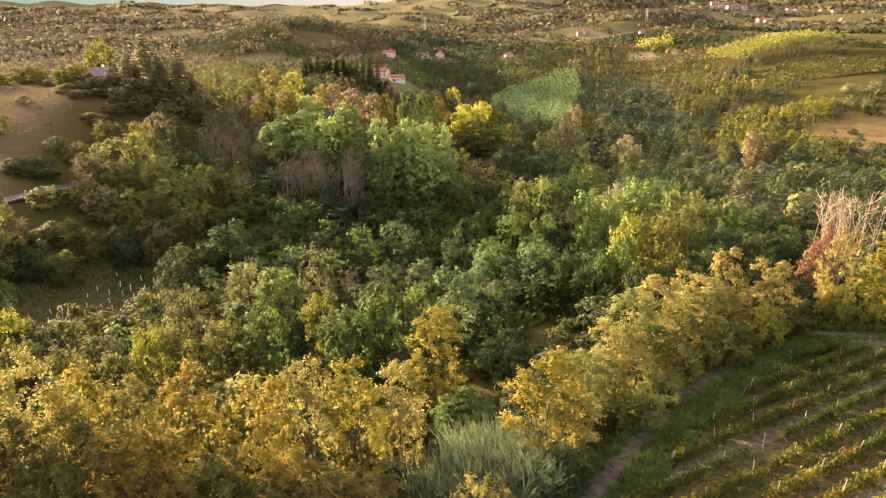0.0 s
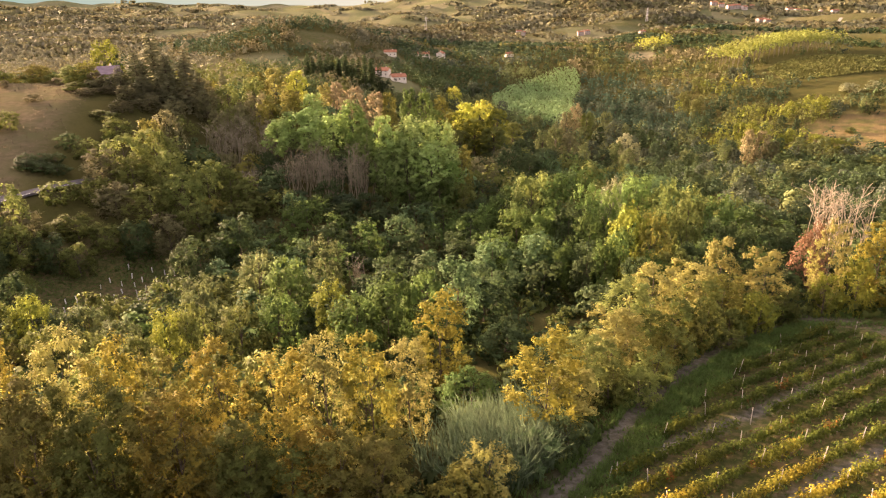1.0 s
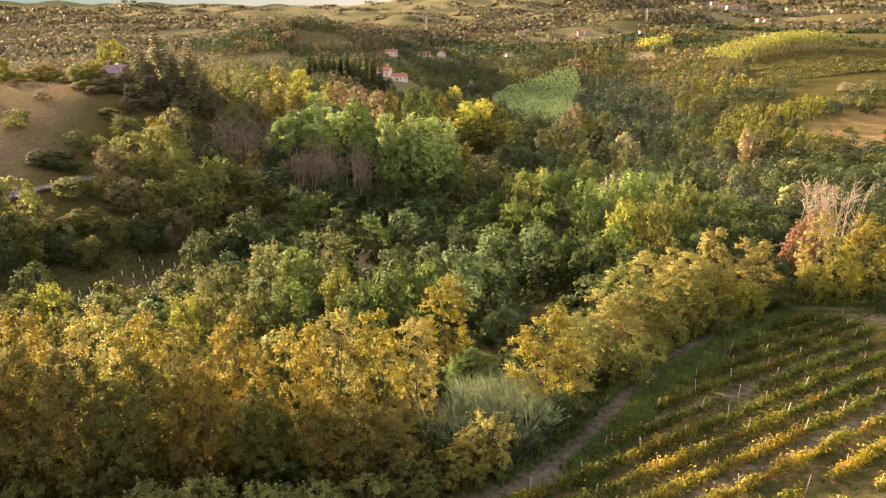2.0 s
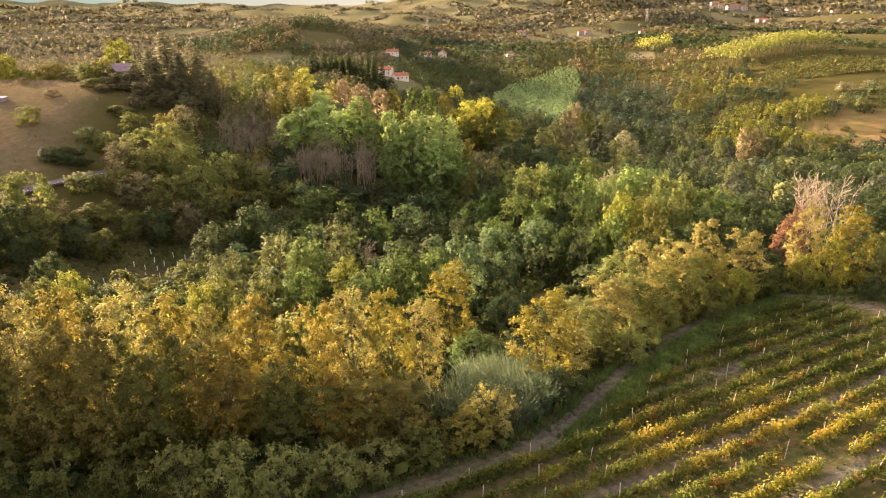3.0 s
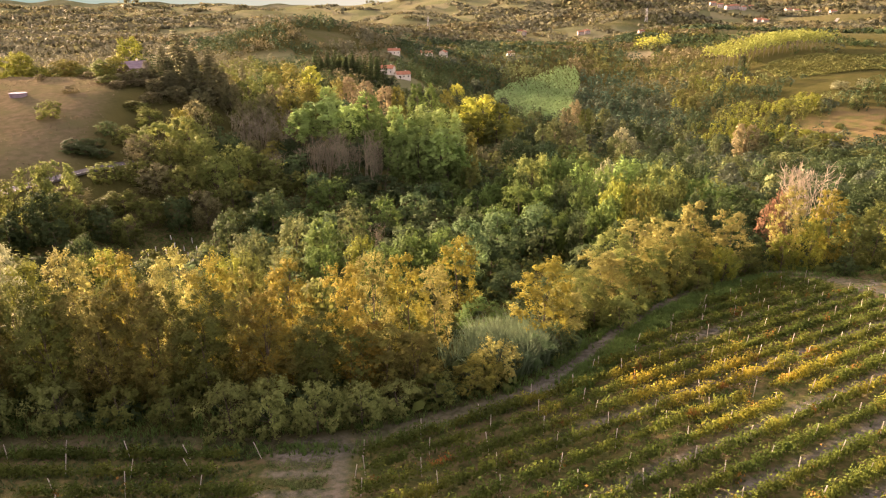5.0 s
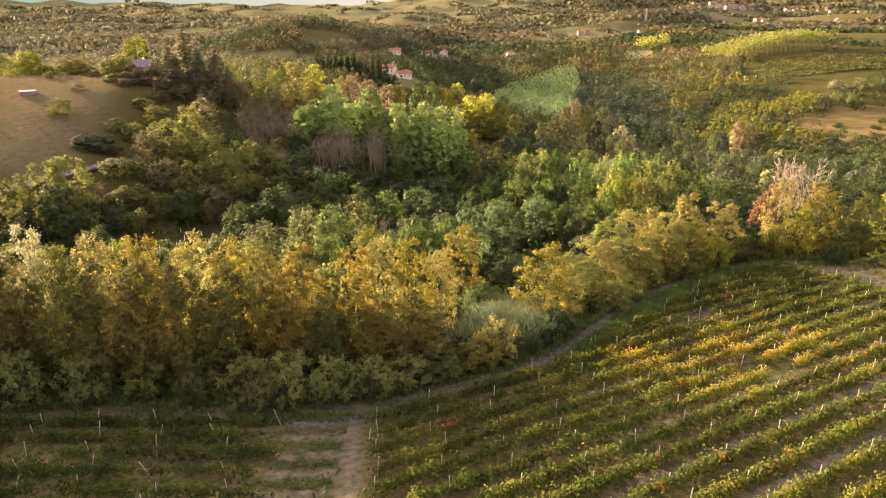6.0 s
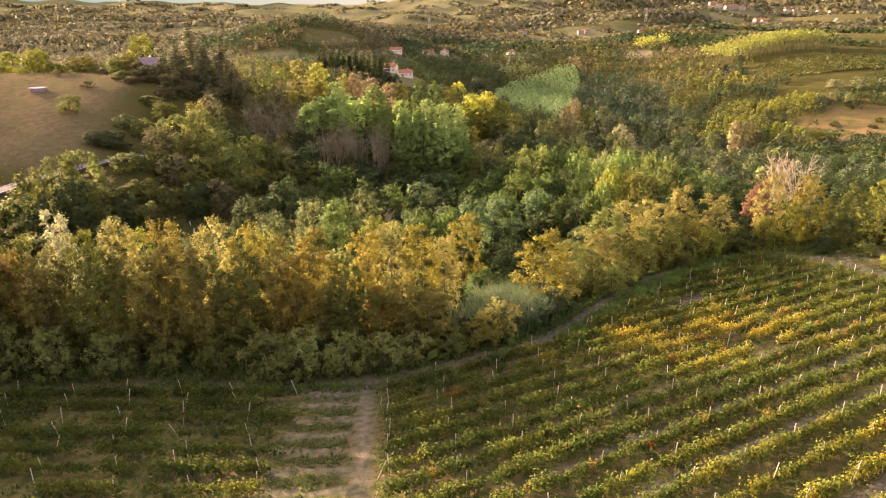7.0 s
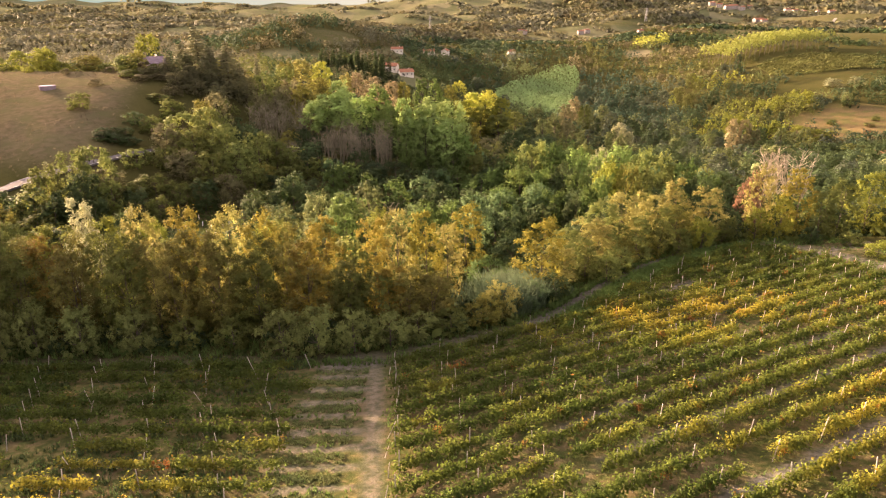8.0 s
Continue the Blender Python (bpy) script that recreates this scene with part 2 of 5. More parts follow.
def land(x, y):
    """Height of the ground."""
    x, y = np.asarray(x, float), np.asarray(y, float)
    step = 4 + np.clip(y - 100, 0, 900) * 0.08
    z = sum(np.interp(y + k * step, VALLEY_Y, VALLEY_Z) for k in (-1, -0.5, 0, 0.5, 1)) / 5
    z = z + 0.05 * np.clip(x, -60, 120) * (1 - smooth(100, 170, y))
    # the slope with the meadow and the house
    z = z + 42 * smooth(45, -118, x) * smooth(110, 290, y) * (1 - 0.55 * smooth(420, 750, y)) * (1 - 0.7 * smooth(900, 1500, y))
    # the slope with the plantation
    z = z + 30 * smooth(150, 370, x) * smooth(330, 520, y) * (1 - 0.6 * smooth(850, 1300, y))
    z = z + 0.02 * np.clip(np.abs(x) - 370, 0, 1500)
    z = z + bump(x, y, -58, 152, 24, 24, -6)
    z = z + bump(x, y, -25, 575, 90, 130, 9)
    z = z + bump(x, y, -40, 602, 45, 36, 8)
    z = z + bump(x, y, -70, 220, 26, 32, -9)
    z = z + bump(x, y, 15, 345, 55, 55, 9)
    # wooded hill, long ridge, mountains
    z = z + bump(x, y, -190, 850, 100, 130, 33)
    z = z + bump(x, y, -900, 1750, 800, 300, -7)
    z = z + bump(x, y, 540, 3100, 610, 520, 155)
    z = z + bump(x, y, 1700, 2900, 800, 520, 105)
    # a grassy spur below the mountains, and the ribs of their flanks
    z = z + bump(x, y, 330, 1370, 190, 70, 13, 0.5) + bump(x, y, 610, 1620, 260, 90, 14, 0.3)
    flank = bump(x, y, 640, 2900, 800, 560, 1.0) + bump(x, y, 1700, 2800, 800, 520, 1.0)
    z = z + flank * (34 * (1 - np.abs(np.sin(x / 150 + y / 260 + 0.6 * np.sin(y / 190)))) - 17)
    # folds of the far country
    rise = 4.5 * smooth(330, 620, y) + 7 * smooth(900, 1700, y)
    z = z + rise * (np.sin(x / 47 + y / 83) * 0.5 + np.sin(x / 93 - y / 61 + 2) * 0.6 + np.sin(x / 190 + y / 150 + 1))
    return z


def mesh_of(name, corners, per, material, soft=None):
    """A mesh of loose faces from an array of corners, per corners to a face. soft: a normal for each face, that of the mass it belongs to."""
    corners = np.ascontiguousarray(corners, np.float32).reshape(-1, 3)
    n = len(corners)
    me = bpy.data.meshes.new(name)
    me.vertices.add(n)
    me.vertices.foreach_set("co", corners.ravel())
    me.loops.add(n)
    me.loops.foreach_set("vertex_index", np.arange(n, dtype=np.int32))
    me.polygons.add(n // per)
    me.polygons.foreach_set("loop_start", np.arange(0, n, per, dtype=np.int32))
    me.polygons.foreach_set("loop_total", np.full(n // per, per, np.int32))
    me.update(calc_edges=True)
    if soft is not None:
        soft = soft / (np.linalg.norm(soft, axis=1)[:, None] + 1e-9)
        me.polygons.foreach_set("use_smooth", np.ones(n // per, bool))
        me.attributes.new("custom_normal", "FLOAT_VECTOR", "CORNER").data.foreach_set("vector", np.repeat(soft, per, axis=0).astype(np.float32).ravel())
    me.materials.append(material)
    return me


def part(name, data, material, parent, label=""):
    """Links a bmesh or a mesh as one mesh object under a thing or a part."""
    if isinstance(data, bmesh.types.BMesh):
        me = bpy.data.meshes.new(name)
        data.to_mesh(me)
        data.free()
        me.materials.append(material)
    else:
        me = data
    ob = new(name, me)
    ob.parent = parent
    if label:
        tagged(ob, label)
    return ob


# where the paths and plots lie
ROW_TURN = radians(29.5)
ROW_U = np.array((math.cos(ROW_TURN), math.sin(ROW_TURN)))
ROW_N = np.array((-math.sin(ROW_TURN), math.cos(ROW_TURN)))
HEADLAND = [(-75, 66.5), (-45, 65.5), (-18, 63.2), (-6, 63.0), (1, 66), (8, 69.3), (12, 72.5), (17, 79), (28, 93.5), (42, 108), (54, 115.5), (60, 114), (64, 106), (66, 92), (70, 76), (76, 50)]


def near_line(x, y, line):
    """Distance from a line of corners."""
    best = np.full(np.shape(x), 1e9)
    for (ax, ay), (bx, by) in zip(line, line[1:]):
        dx, dy = bx - ax, by - ay
        s = np.clip(((x - ax) * dx + (y - ay) * dy) / (dx * dx + dy * dy), 0, 1)
        best = np.minimum(best, np.hypot(x - ax - s * dx, y - ay - s * dy))
    return best


def in_vineyard(x, y):
    edge = np.interp(x, [p[0] for p in HEADLAND[:12]], [p[1] for p in HEADLAND[:12]])
    return (y < edge) & (x < 76) & (x > -75)


ROAD = [(-128, 130), (-114, 155), (-106, 166), (-97, 176), (-88, 188), (-82, 198)]
LANES = tuple(4.5 + 2.7 * k for k in (3, 6, 9, 11, 13, 16, 20))


def inside(x, y, ovals):
    hit = np.zeros(np.shape(x), bool)
    for cx, cy, rx, ry in ovals:
        hit |= ((x - cx) / rx) ** 2 + ((y - cy) / ry) ** 2 < 1
    return hit


CLEARINGS = [(-62, 146, 21, 24), (18, 117, 5, 13), (120, 250, 17, 9), (278, 455, 42, 30), (355, 605, 85, 50), (-129, 786, 30, 34), (-168, 698, 42, 26), (232, 812, 18, 28), (190, 1275, 45, 22), (270, 1322, 55, 24), (350, 1370, 55, 24), (715, 1330, 120, 85), (-41, 1424, 60, 70), (-108, 1253, 70, 60), (-40, 594, 26, 24), (-36, 562, 20, 26), (2, 850, 18, 26), (-53, 766, 20, 20), (-20, 828, 16, 20), (86, 862, 14, 22), (329, 760, 14, 16), (225, 335, 11, 9), (312, 540, 45, 24)]


def build_ground():
    ang = np.concatenate([np.linspace(-52, 52, 300), np.linspace(52, 308, 60)[1:-1]])
    rad = np.concatenate([np.concatenate([[0.3, 1.5], np.arange(4, 30, 2.0), np.arange(30, 75, 0.5), np.arange(75, 130, 1.0)]), np.geomspace(130, 4950, 120)])
    a, r = np.meshgrid(np.radians(ang), rad)
    x, y = np.sin(a) * r, np.cos(a) * r - 6
    z = land(x, y)
    rough = np.array([noise.noise((px * 0.11, py * 0.11, 0)) for px, py in zip(x.ravel(), y.ravel())]).reshape(x.shape)
    z = z + rough * np.interp(np.hypot(x, y), (0, 150, 300, 500), (0.12, 0.4, 0.4, 0))
    z[near_line(x, y, ROAD) < 6] -= 0.2
    n_r, n_a = x.shape
    verts = np.stack([x, y, z], -1).reshape(-1, 3)
    i = np.arange(n_r - 1)[:, None] * n_a + np.arange(n_a)[None]
    j = np.arange(n_r - 1)[:, None] * n_a + (np.arange(n_a) + 1)[None] % n_a
    quads = np.stack([i, i + n_a, j + n_a, j], -1).reshape(-1, 4)[:, ::-1]
    me = bpy.data.meshes.new("ground")
    me.from_pydata(verts.tolist(), [], quads.tolist() + [list(range(n_a))])
    me.polygons.foreach_set("use_smooth", [True] * len(me.polygons))
    fx, fy = verts[:, 0], verts[:, 1]
    zone = np.zeros((len(verts), 4), np.float32)
    yard = in_vineyard(fx, fy).astype(np.float32)
    path = np.clip(1.6 - near_line(fx, fy, HEADLAND) / 1.3, 0, 1) * np.interp(fx, (-20, -8, 6, 12, 30, 50, 58), (0.2, 0.3, 0.45, 0.85, 0.75, 0.6, 0.6))
    track = np.clip(1.5 - np.abs(fx - np.interp(fy, (30, 63), (-4.3, -7.3))) / 0.75, 0, 1) * (fy < 64) * 0.5
    zone[:, 0] = yard
    zone[:, 0] = np.maximum(zone[:, 0], smooth(1.15, 0.85, np.hypot((fx + 62) / 22, (fy - 146) / 25)))
    zone[:, 0] = np.maximum(zone[:, 0], inside(fx, fy, [(715, 1330, 150, 95), (-129, 786, 32, 36), (190, 1275, 45, 22), (270, 1322, 55, 24), (350, 1370, 55, 24)]) * 0.85)
    waver = np.array([noise.noise((px * 0.35, py * 0.9, 5.0)) for px, py in zip(fx, fy)]) * (np.hypot(fx, fy) < 110)
    strip = smooth(-13.6, -12.4, fx + waver) * smooth(-5.4, -6.6, fx + waver) * (fy < 62)
    band = smooth(0.1, 0.75, np.cos(2 * math.pi * (fy - 60.2 + 0.5 * waver) / 2.85) + 0.7 * waver)
    lane = np.min([np.abs(fx * ROW_N[0] + fy * ROW_N[1] - c) for c in LANES], axis=0)
    lanes = np.clip(1.5 - lane / 0.6 + 0.8 * waver, 0, 1) * smooth(4, 22, fx + 6 * waver) * yard
    zone[:, 2] = np.maximum(np.maximum(path * 0.95, track), lanes)
    zone[:, 2] = np.maximum(zone[:, 2], strip * band * 0.55)
    # dry meadows
    meadow = smooth(-92, -106, fx + 0.25 * (fy - 190)) * smooth(165, 185, fy) * smooth(300, 270, fy)
    orange = np.exp(-((fx - 282) / 44) ** 2 - ((fy - 455) / 30) ** 2)
    tawny = smooth(0.25, 0.5, orange)
    zone[:, 1] = np.maximum(meadow, tawny)
    corner = smooth(1.1, 0.5, np.hypot((fx + 9.5) / 4.5, (fy - 61) / 3.2)) * 0.8
    zone[:, 2] = np.maximum(zone[:, 2], corner)
    ochre = me.attributes.new("ochre", "FLOAT", "POINT")
    ochre.data.foreach_set("value", tawny.astype(np.float32))
    zone[:, 3] = 1
    layer = me.color_attributes.new("zone", "FLOAT_COLOR", "POINT")
    layer.data.foreach_set("color", zone.ravel())
    far = me.attributes.new("far", "FLOAT", "POINT")
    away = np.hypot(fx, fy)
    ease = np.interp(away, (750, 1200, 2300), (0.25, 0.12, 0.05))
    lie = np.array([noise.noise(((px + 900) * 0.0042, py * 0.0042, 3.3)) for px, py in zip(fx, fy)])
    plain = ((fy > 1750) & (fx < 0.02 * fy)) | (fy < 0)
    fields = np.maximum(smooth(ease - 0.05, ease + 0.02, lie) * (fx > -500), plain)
    # floor of the far woods keeps some pale field tone in place of haze
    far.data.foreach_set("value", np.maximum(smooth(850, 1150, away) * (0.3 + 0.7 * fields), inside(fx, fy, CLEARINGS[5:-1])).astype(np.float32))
    me.materials.append(GROUND)
    return tagged(new("ground", me), "rolling ground with grass, bare soil and fields", "ground", kind="structure")


build_ground()


def build_backdrop():
    """A glowing backdrop: hazy hills beyond the plain and the pale sky over them, far behind all else."""
    m, t, out = nodes_of("glowing_haze")
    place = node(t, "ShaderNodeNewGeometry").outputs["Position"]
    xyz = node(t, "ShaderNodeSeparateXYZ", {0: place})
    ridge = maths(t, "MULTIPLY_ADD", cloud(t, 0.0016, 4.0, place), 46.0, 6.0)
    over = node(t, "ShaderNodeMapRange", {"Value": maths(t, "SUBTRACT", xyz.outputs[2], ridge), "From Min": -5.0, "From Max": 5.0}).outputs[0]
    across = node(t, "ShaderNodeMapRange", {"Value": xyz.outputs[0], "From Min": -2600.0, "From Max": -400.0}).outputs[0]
    # haze and sky brightness are put into the emission colour
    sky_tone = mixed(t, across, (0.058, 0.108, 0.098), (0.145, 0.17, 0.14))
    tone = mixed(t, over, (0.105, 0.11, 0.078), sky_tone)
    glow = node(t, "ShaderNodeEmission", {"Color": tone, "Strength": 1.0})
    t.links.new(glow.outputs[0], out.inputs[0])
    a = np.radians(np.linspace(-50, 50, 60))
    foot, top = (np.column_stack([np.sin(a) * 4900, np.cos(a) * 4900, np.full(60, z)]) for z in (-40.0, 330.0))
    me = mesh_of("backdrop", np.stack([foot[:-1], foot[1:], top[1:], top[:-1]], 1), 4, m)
    tagged(new("backdrop", me), "glowing backdrop of pale hazy sky over far blue hills", "sky", kind="structure")


build_backdrop()

# ---- trees ----
rng = np.random.default_rng(7)


def leaf_quads(centres, size, out_dir, g, up=0.35):
    """Pointed four-cornered leaves at the centres, facing roughly outward and up."""
    n = len(centres)
    nor = out_dir + g.normal(0, 0.36, (n, 3))
    nor[:, 2] += up
    nor /= np.linalg.norm(nor, axis=1)[:, None] + 1e-9
    ax = np.cross(nor, g.normal(0, 1, (n, 3)))
    ax /= np.linalg.norm(ax, axis=1)[:, None] + 1e-9
    bx = np.cross(nor, ax)
    s = size * g.uniform(0.6, 1.4, (n, 1))
    lift = nor * s * 0.12
    return np.stack([centres - ax * s, centres - bx * s * 0.66 + lift, centres + ax * s, centres + bx * s * 0.66 + lift], 1)


def tube(points, radii, sides):
    """Side faces of a tapered tube along the points."""
    points, radii = np.asarray(points, float), np.asarray(radii, float)
    d = np.gradient(points, axis=0)
    d /= np.linalg.norm(d, axis=1)[:, None] + 1e-9
    ref = np.where(np.abs(d[:, 2:3]) > 0.9, np.array([[1.0, 0, 0]]), np.array([[0, 0, 1.0]]))
    u = np.cross(d, ref)
    u /= np.linalg.norm(u, axis=1)[:, None] + 1e-9
    v = np.cross(d, u)
    a = np.linspace(0, 2 * math.pi, sides, endpoint=False)
    ring = points[:, None] + radii[:, None, None] * (np.cos(a)[None, :, None] * u[:, None] + np.sin(a)[None, :, None] * v[:, None])
    nxt = np.roll(ring, -1, axis=1)
    return np.stack([ring[:-1], nxt[:-1], nxt[1:], ring[1:]], 2).reshape(-1, 4, 3)


def limb(a, b, r0, r1, g, bend=0.12, steps=4, sides=5):
    a, b = np.asarray(a, float), np.asarray(b, float)
    s = np.linspace(0, 1, steps + 1)[:, None]
    length = np.linalg.norm(b - a)
    p = a + (b - a) * s + np.sin(s * math.pi) * g.normal(0, bend * length, 3)
    return tube(p, np.linspace(r0, r1, steps + 1), sides)


SHAPES = {
    # height, radius, crown start, widest at, lobes, twigs a lobe, leaves a twig, leaf length, lobe radius, lobe stretch
    "robinia": (13.0, 3.0, 0.06, 0.55, 36, 14, 18, 0.108, 0.35, 1.0),
    "shrub": (5.0, 2.5, 0.02, 0.40, 20, 12, 18, 0.102, 0.36, 1.1),
    "round": (11.0, 5.0, 0.04, 0.42, 24, 13, 15, 0.22, 0.36, 0.85),
    "willow": (12.0, 5.0, 0.03, 0.45, 28, 14, 13, 0.20, 0.31, 1.1),
    "poplar": (23.0, 5.5, 0.12, 0.45, 34, 13, 13, 0.30, 0.34, 1.35),
    "highpoplar": (24.0, 4.5, 0.48, 0.45, 22, 13, 13, 0.28, 0.38, 1.1),
    "fill": (8.0, 4.0, 0.03, 0.42, 16, 9, 9, 0.29, 0.40, 0.9),
}


def crown_and_wood(kind, seed):
    """A crown of rounded lobes, each of leafy twigs, on a trunk with limbs."""
    high, wide, start, broad, lobes, twigs, leaves, size, lobe_r, stretch = SHAPES[kind]
    g = np.random.default_rng(seed)
    s = (np.arange(lobes) + g.uniform(0, 1, lobes)) / lobes
    a = np.arange(lobes) * 2.4 + g.normal(0, 0.45, lobes)
    prof = np.where(s < broad, 0.66 + 0.34 * np.sin(np.clip(s / broad, 0, 1) * math.pi / 2), np.sqrt(np.clip(1 - ((s - broad) / (1.04 - broad)) ** 2, 0, 1)))
    rr = wide * prof * g.uniform(0.4, 0.78, lobes)
    reach = wide * lobe_r * g.uniform(0.72, 1.3, lobes)
    tall = np.minimum(reach * stretch, high * (1 - start) * 0.4)
    low, top = high * start + 0.5 * tall, high - tall * g.uniform(0.85, 1.15, lobes)
    hubs = np.stack([np.cos(a) * rr, np.sin(a) * rr, low + (top - low) * s], 1)
    k = np.repeat(np.arange(lobes), twigs)
    out = hubs - np.array([0, 0, high * (start + 0.35 * (1 - start))])
    out /= np.linalg.norm(out, axis=1)[:, None] + 1e-9
    way = g.normal(0, 1, (len(k), 3)) + out[k] * 0.9 + np.array([0, 0, 0.45])
    way /= np.linalg.norm(way, axis=1)[:, None] + 1e-9
    ends = hubs[k] + way * np.stack([reach[k], reach[k], tall[k]], 1) * g.uniform(0.62, 1.12, (len(k), 1))
    j = np.repeat(np.arange(len(k)), leaves)
    puff = g.normal(0, 1, (len(j), 3))
    puff /= np.linalg.norm(puff, axis=1)[:, None]
    along = g.uniform(-0.75, 0.5, (len(j), 1)) * way[j]
    pos = ends[j] + (along + puff * g.uniform(0.1, 0.75, (len(j), 1))) * (reach[k][j] * 0.42)[:, None] * np.array([1, 1, stretch ** 0.5])
    pos[:, 2] = np.maximum(pos[:, 2], 0.12)
    soft = way[j] * 0.75 + out[k][j] * 0.5 + puff * 0.45 + g.normal(0, 0.3, pos.shape)
    crown = mesh_of(kind + "_crown", leaf_quads(pos, size, way[j] * 0.9 + puff * 0.3, g), 4, LEAF, soft)
    stem = 0.2 if kind == "highpoplar" else 0.1 if kind == "robinia" else 0.012 * high + 0.04
    tip = np.array([g.normal(0, 0.3), g.normal(0, 0.3), high * 0.8])
    wood = [limb((0, 0, -0.6), tip, stem, stem * 0.25, g, 0.004, 6, 7)]
    for h in hubs[g.permutation(lobes)[:5 if kind == "fill" else 12]]:
        foot = h[2] * (g.uniform(0.12, 0.5) if kind == "highpoplar" else g.uniform(0.45, 0.75))
        wood.append(limb(tip * (min(foot, high * 0.75) / tip[2]), h, stem * 0.4, stem * 0.08, g, 0.08, 3, 4))
    return crown, mesh_of(kind + "_trunk", np.concatenate(wood), 4, BARK)


def bare_tree(seed):
    """A tall thin tree with no leaves but a haze of twigs."""
    g = np.random.default_rng(seed)
    high, wide = 13.0, 3.0
    stems, twigs = [], []
    for _ in range(g.integers(6, 9)):
        top = np.array([g.normal(0, wide * 0.42), g.normal(0, wide * 0.42), high * g.uniform(0.8, 1.0)])
        base = np.array([top[0] * 0.3, top[1] * 0.3, -0.4]) + g.normal(0, 0.3, 3) * np.array([1, 1, 0])
        stems.append(limb(base, top, 0.085, 0.02, g, 0.045, 6, 5))
        for _ in range(11):
            f = g.uniform(0.35, 0.98)
            a = base + (top - base) * f
            b = a + np.array([g.normal(0, 0.9), g.normal(0, 0.9), g.uniform(0.8, 2.2)])
            twigs.append(limb(a, b, 0.05, 0.014, g, 0.1, 2, 3))
            for _ in range(3):
                c = a + (b - a) * g.uniform(0.4, 1)
                twigs.append(limb(c, c + np.array([g.normal(0, 0.5), g.normal(0, 0.5), g.uniform(0.3, 1.0)]), 0.022, 0.008, g, 0.1, 1, 3))
    return mesh_of("bare_crown", np.concatenate(twigs), 4, TINTED_TWIG), [mesh_of("stem", stem, 4, TINTED_TWIG) for stem in stems]


def conifer_tree(seed):
    """A fir: tiers of drooping boughs that shorten towards the tip."""
    g = np.random.default_rng(seed)
    high, wide = 18.0, 4.6
    pos, ways, wood = [], [], [limb((0, 0, -0.5), (0, 0, high * 0.99), 0.3, 0.03, g, 0.005, 6, 7)]
    tiers = 21
    for i in range(tiers):
        z = high * (0.06 + 0.93 * i / tiers)
        reach = wide * (1 - z / high) ** 0.72 + 0.12
        for a in np.arange(9) * 0.698 + g.uniform(0, 6):
            r = reach * g.uniform(0.62, 1.12)
            tip = np.array([math.cos(a) * r, math.sin(a) * r, z - r * g.uniform(0.1, 0.3)])
            n = int(8 + 30 * r / wide)
            s = g.uniform(0.05, 1, (n, 1)) ** 0.55
            side = np.array([-math.sin(a), math.cos(a), 0.0])
            pos.append(np.array([0, 0, z]) + (tip - (0, 0, z)) * s + side * g.normal(0, 0.5, (n, 1)) * (1.2 - s) + g.normal(0, 0.07, (n, 3)))
            ways.append(np.tile([math.cos(a) * 0.4, math.sin(a) * 0.4, 0.9], (n, 1)))
            if g.random() < 0.3:
                wood.append(limb((0, 0, z), tip, 0.05, 0.015, g, 0.03, 2, 3))
    pos = np.concatenate(pos)
    ways = np.concatenate(ways)
    return mesh_of("conifer_crown", leaf_quads(pos, 0.33, ways, g, 0.2), 4, LEAF, ways * np.array([2.2, 2.2, 0.6]) + g.normal(0, 0.25, pos.shape)), mesh_of("conifer_trunk", np.concatenate(wood), 4, BARK)


SIZES = {k: v[:2] for k, v in SHAPES.items()} | {"bare": (13.0, 3.0), "conifer": (18.0, 4.6)}
WORDS = {"willow": ("willow_tree", "tree"), "robinia": ("locust_tree", "tree"), "shrub": ("shrub", "shrub"), "round": ("broadleaf_tree", "tree"), "fill": ("small_tree", "tree"), "highpoplar": ("poplar_tree", "tree"), "poplar": ("poplar_tree", "tree"), "bare": ("bare_tree", "tree"), "conifer": ("fir_tree", "tree")}
LOOKS = {"willow": "fine leafy shoots", "robinia": "feathery leaves", "shrub": "dense leaves", "round": "a rounded crown", "fill": "a low crown", "highpoplar": "a high crown", "poplar": "a tall crown", "bare": "thin stems", "conifer": "drooping boughs"}
VARIANTS = {"willow": 4, "robinia": 5, "shrub": 4, "round": 5, "poplar": 4, "fill": 5, "highpoplar": 3, "bare": 4, "conifer": 2}
made = {}


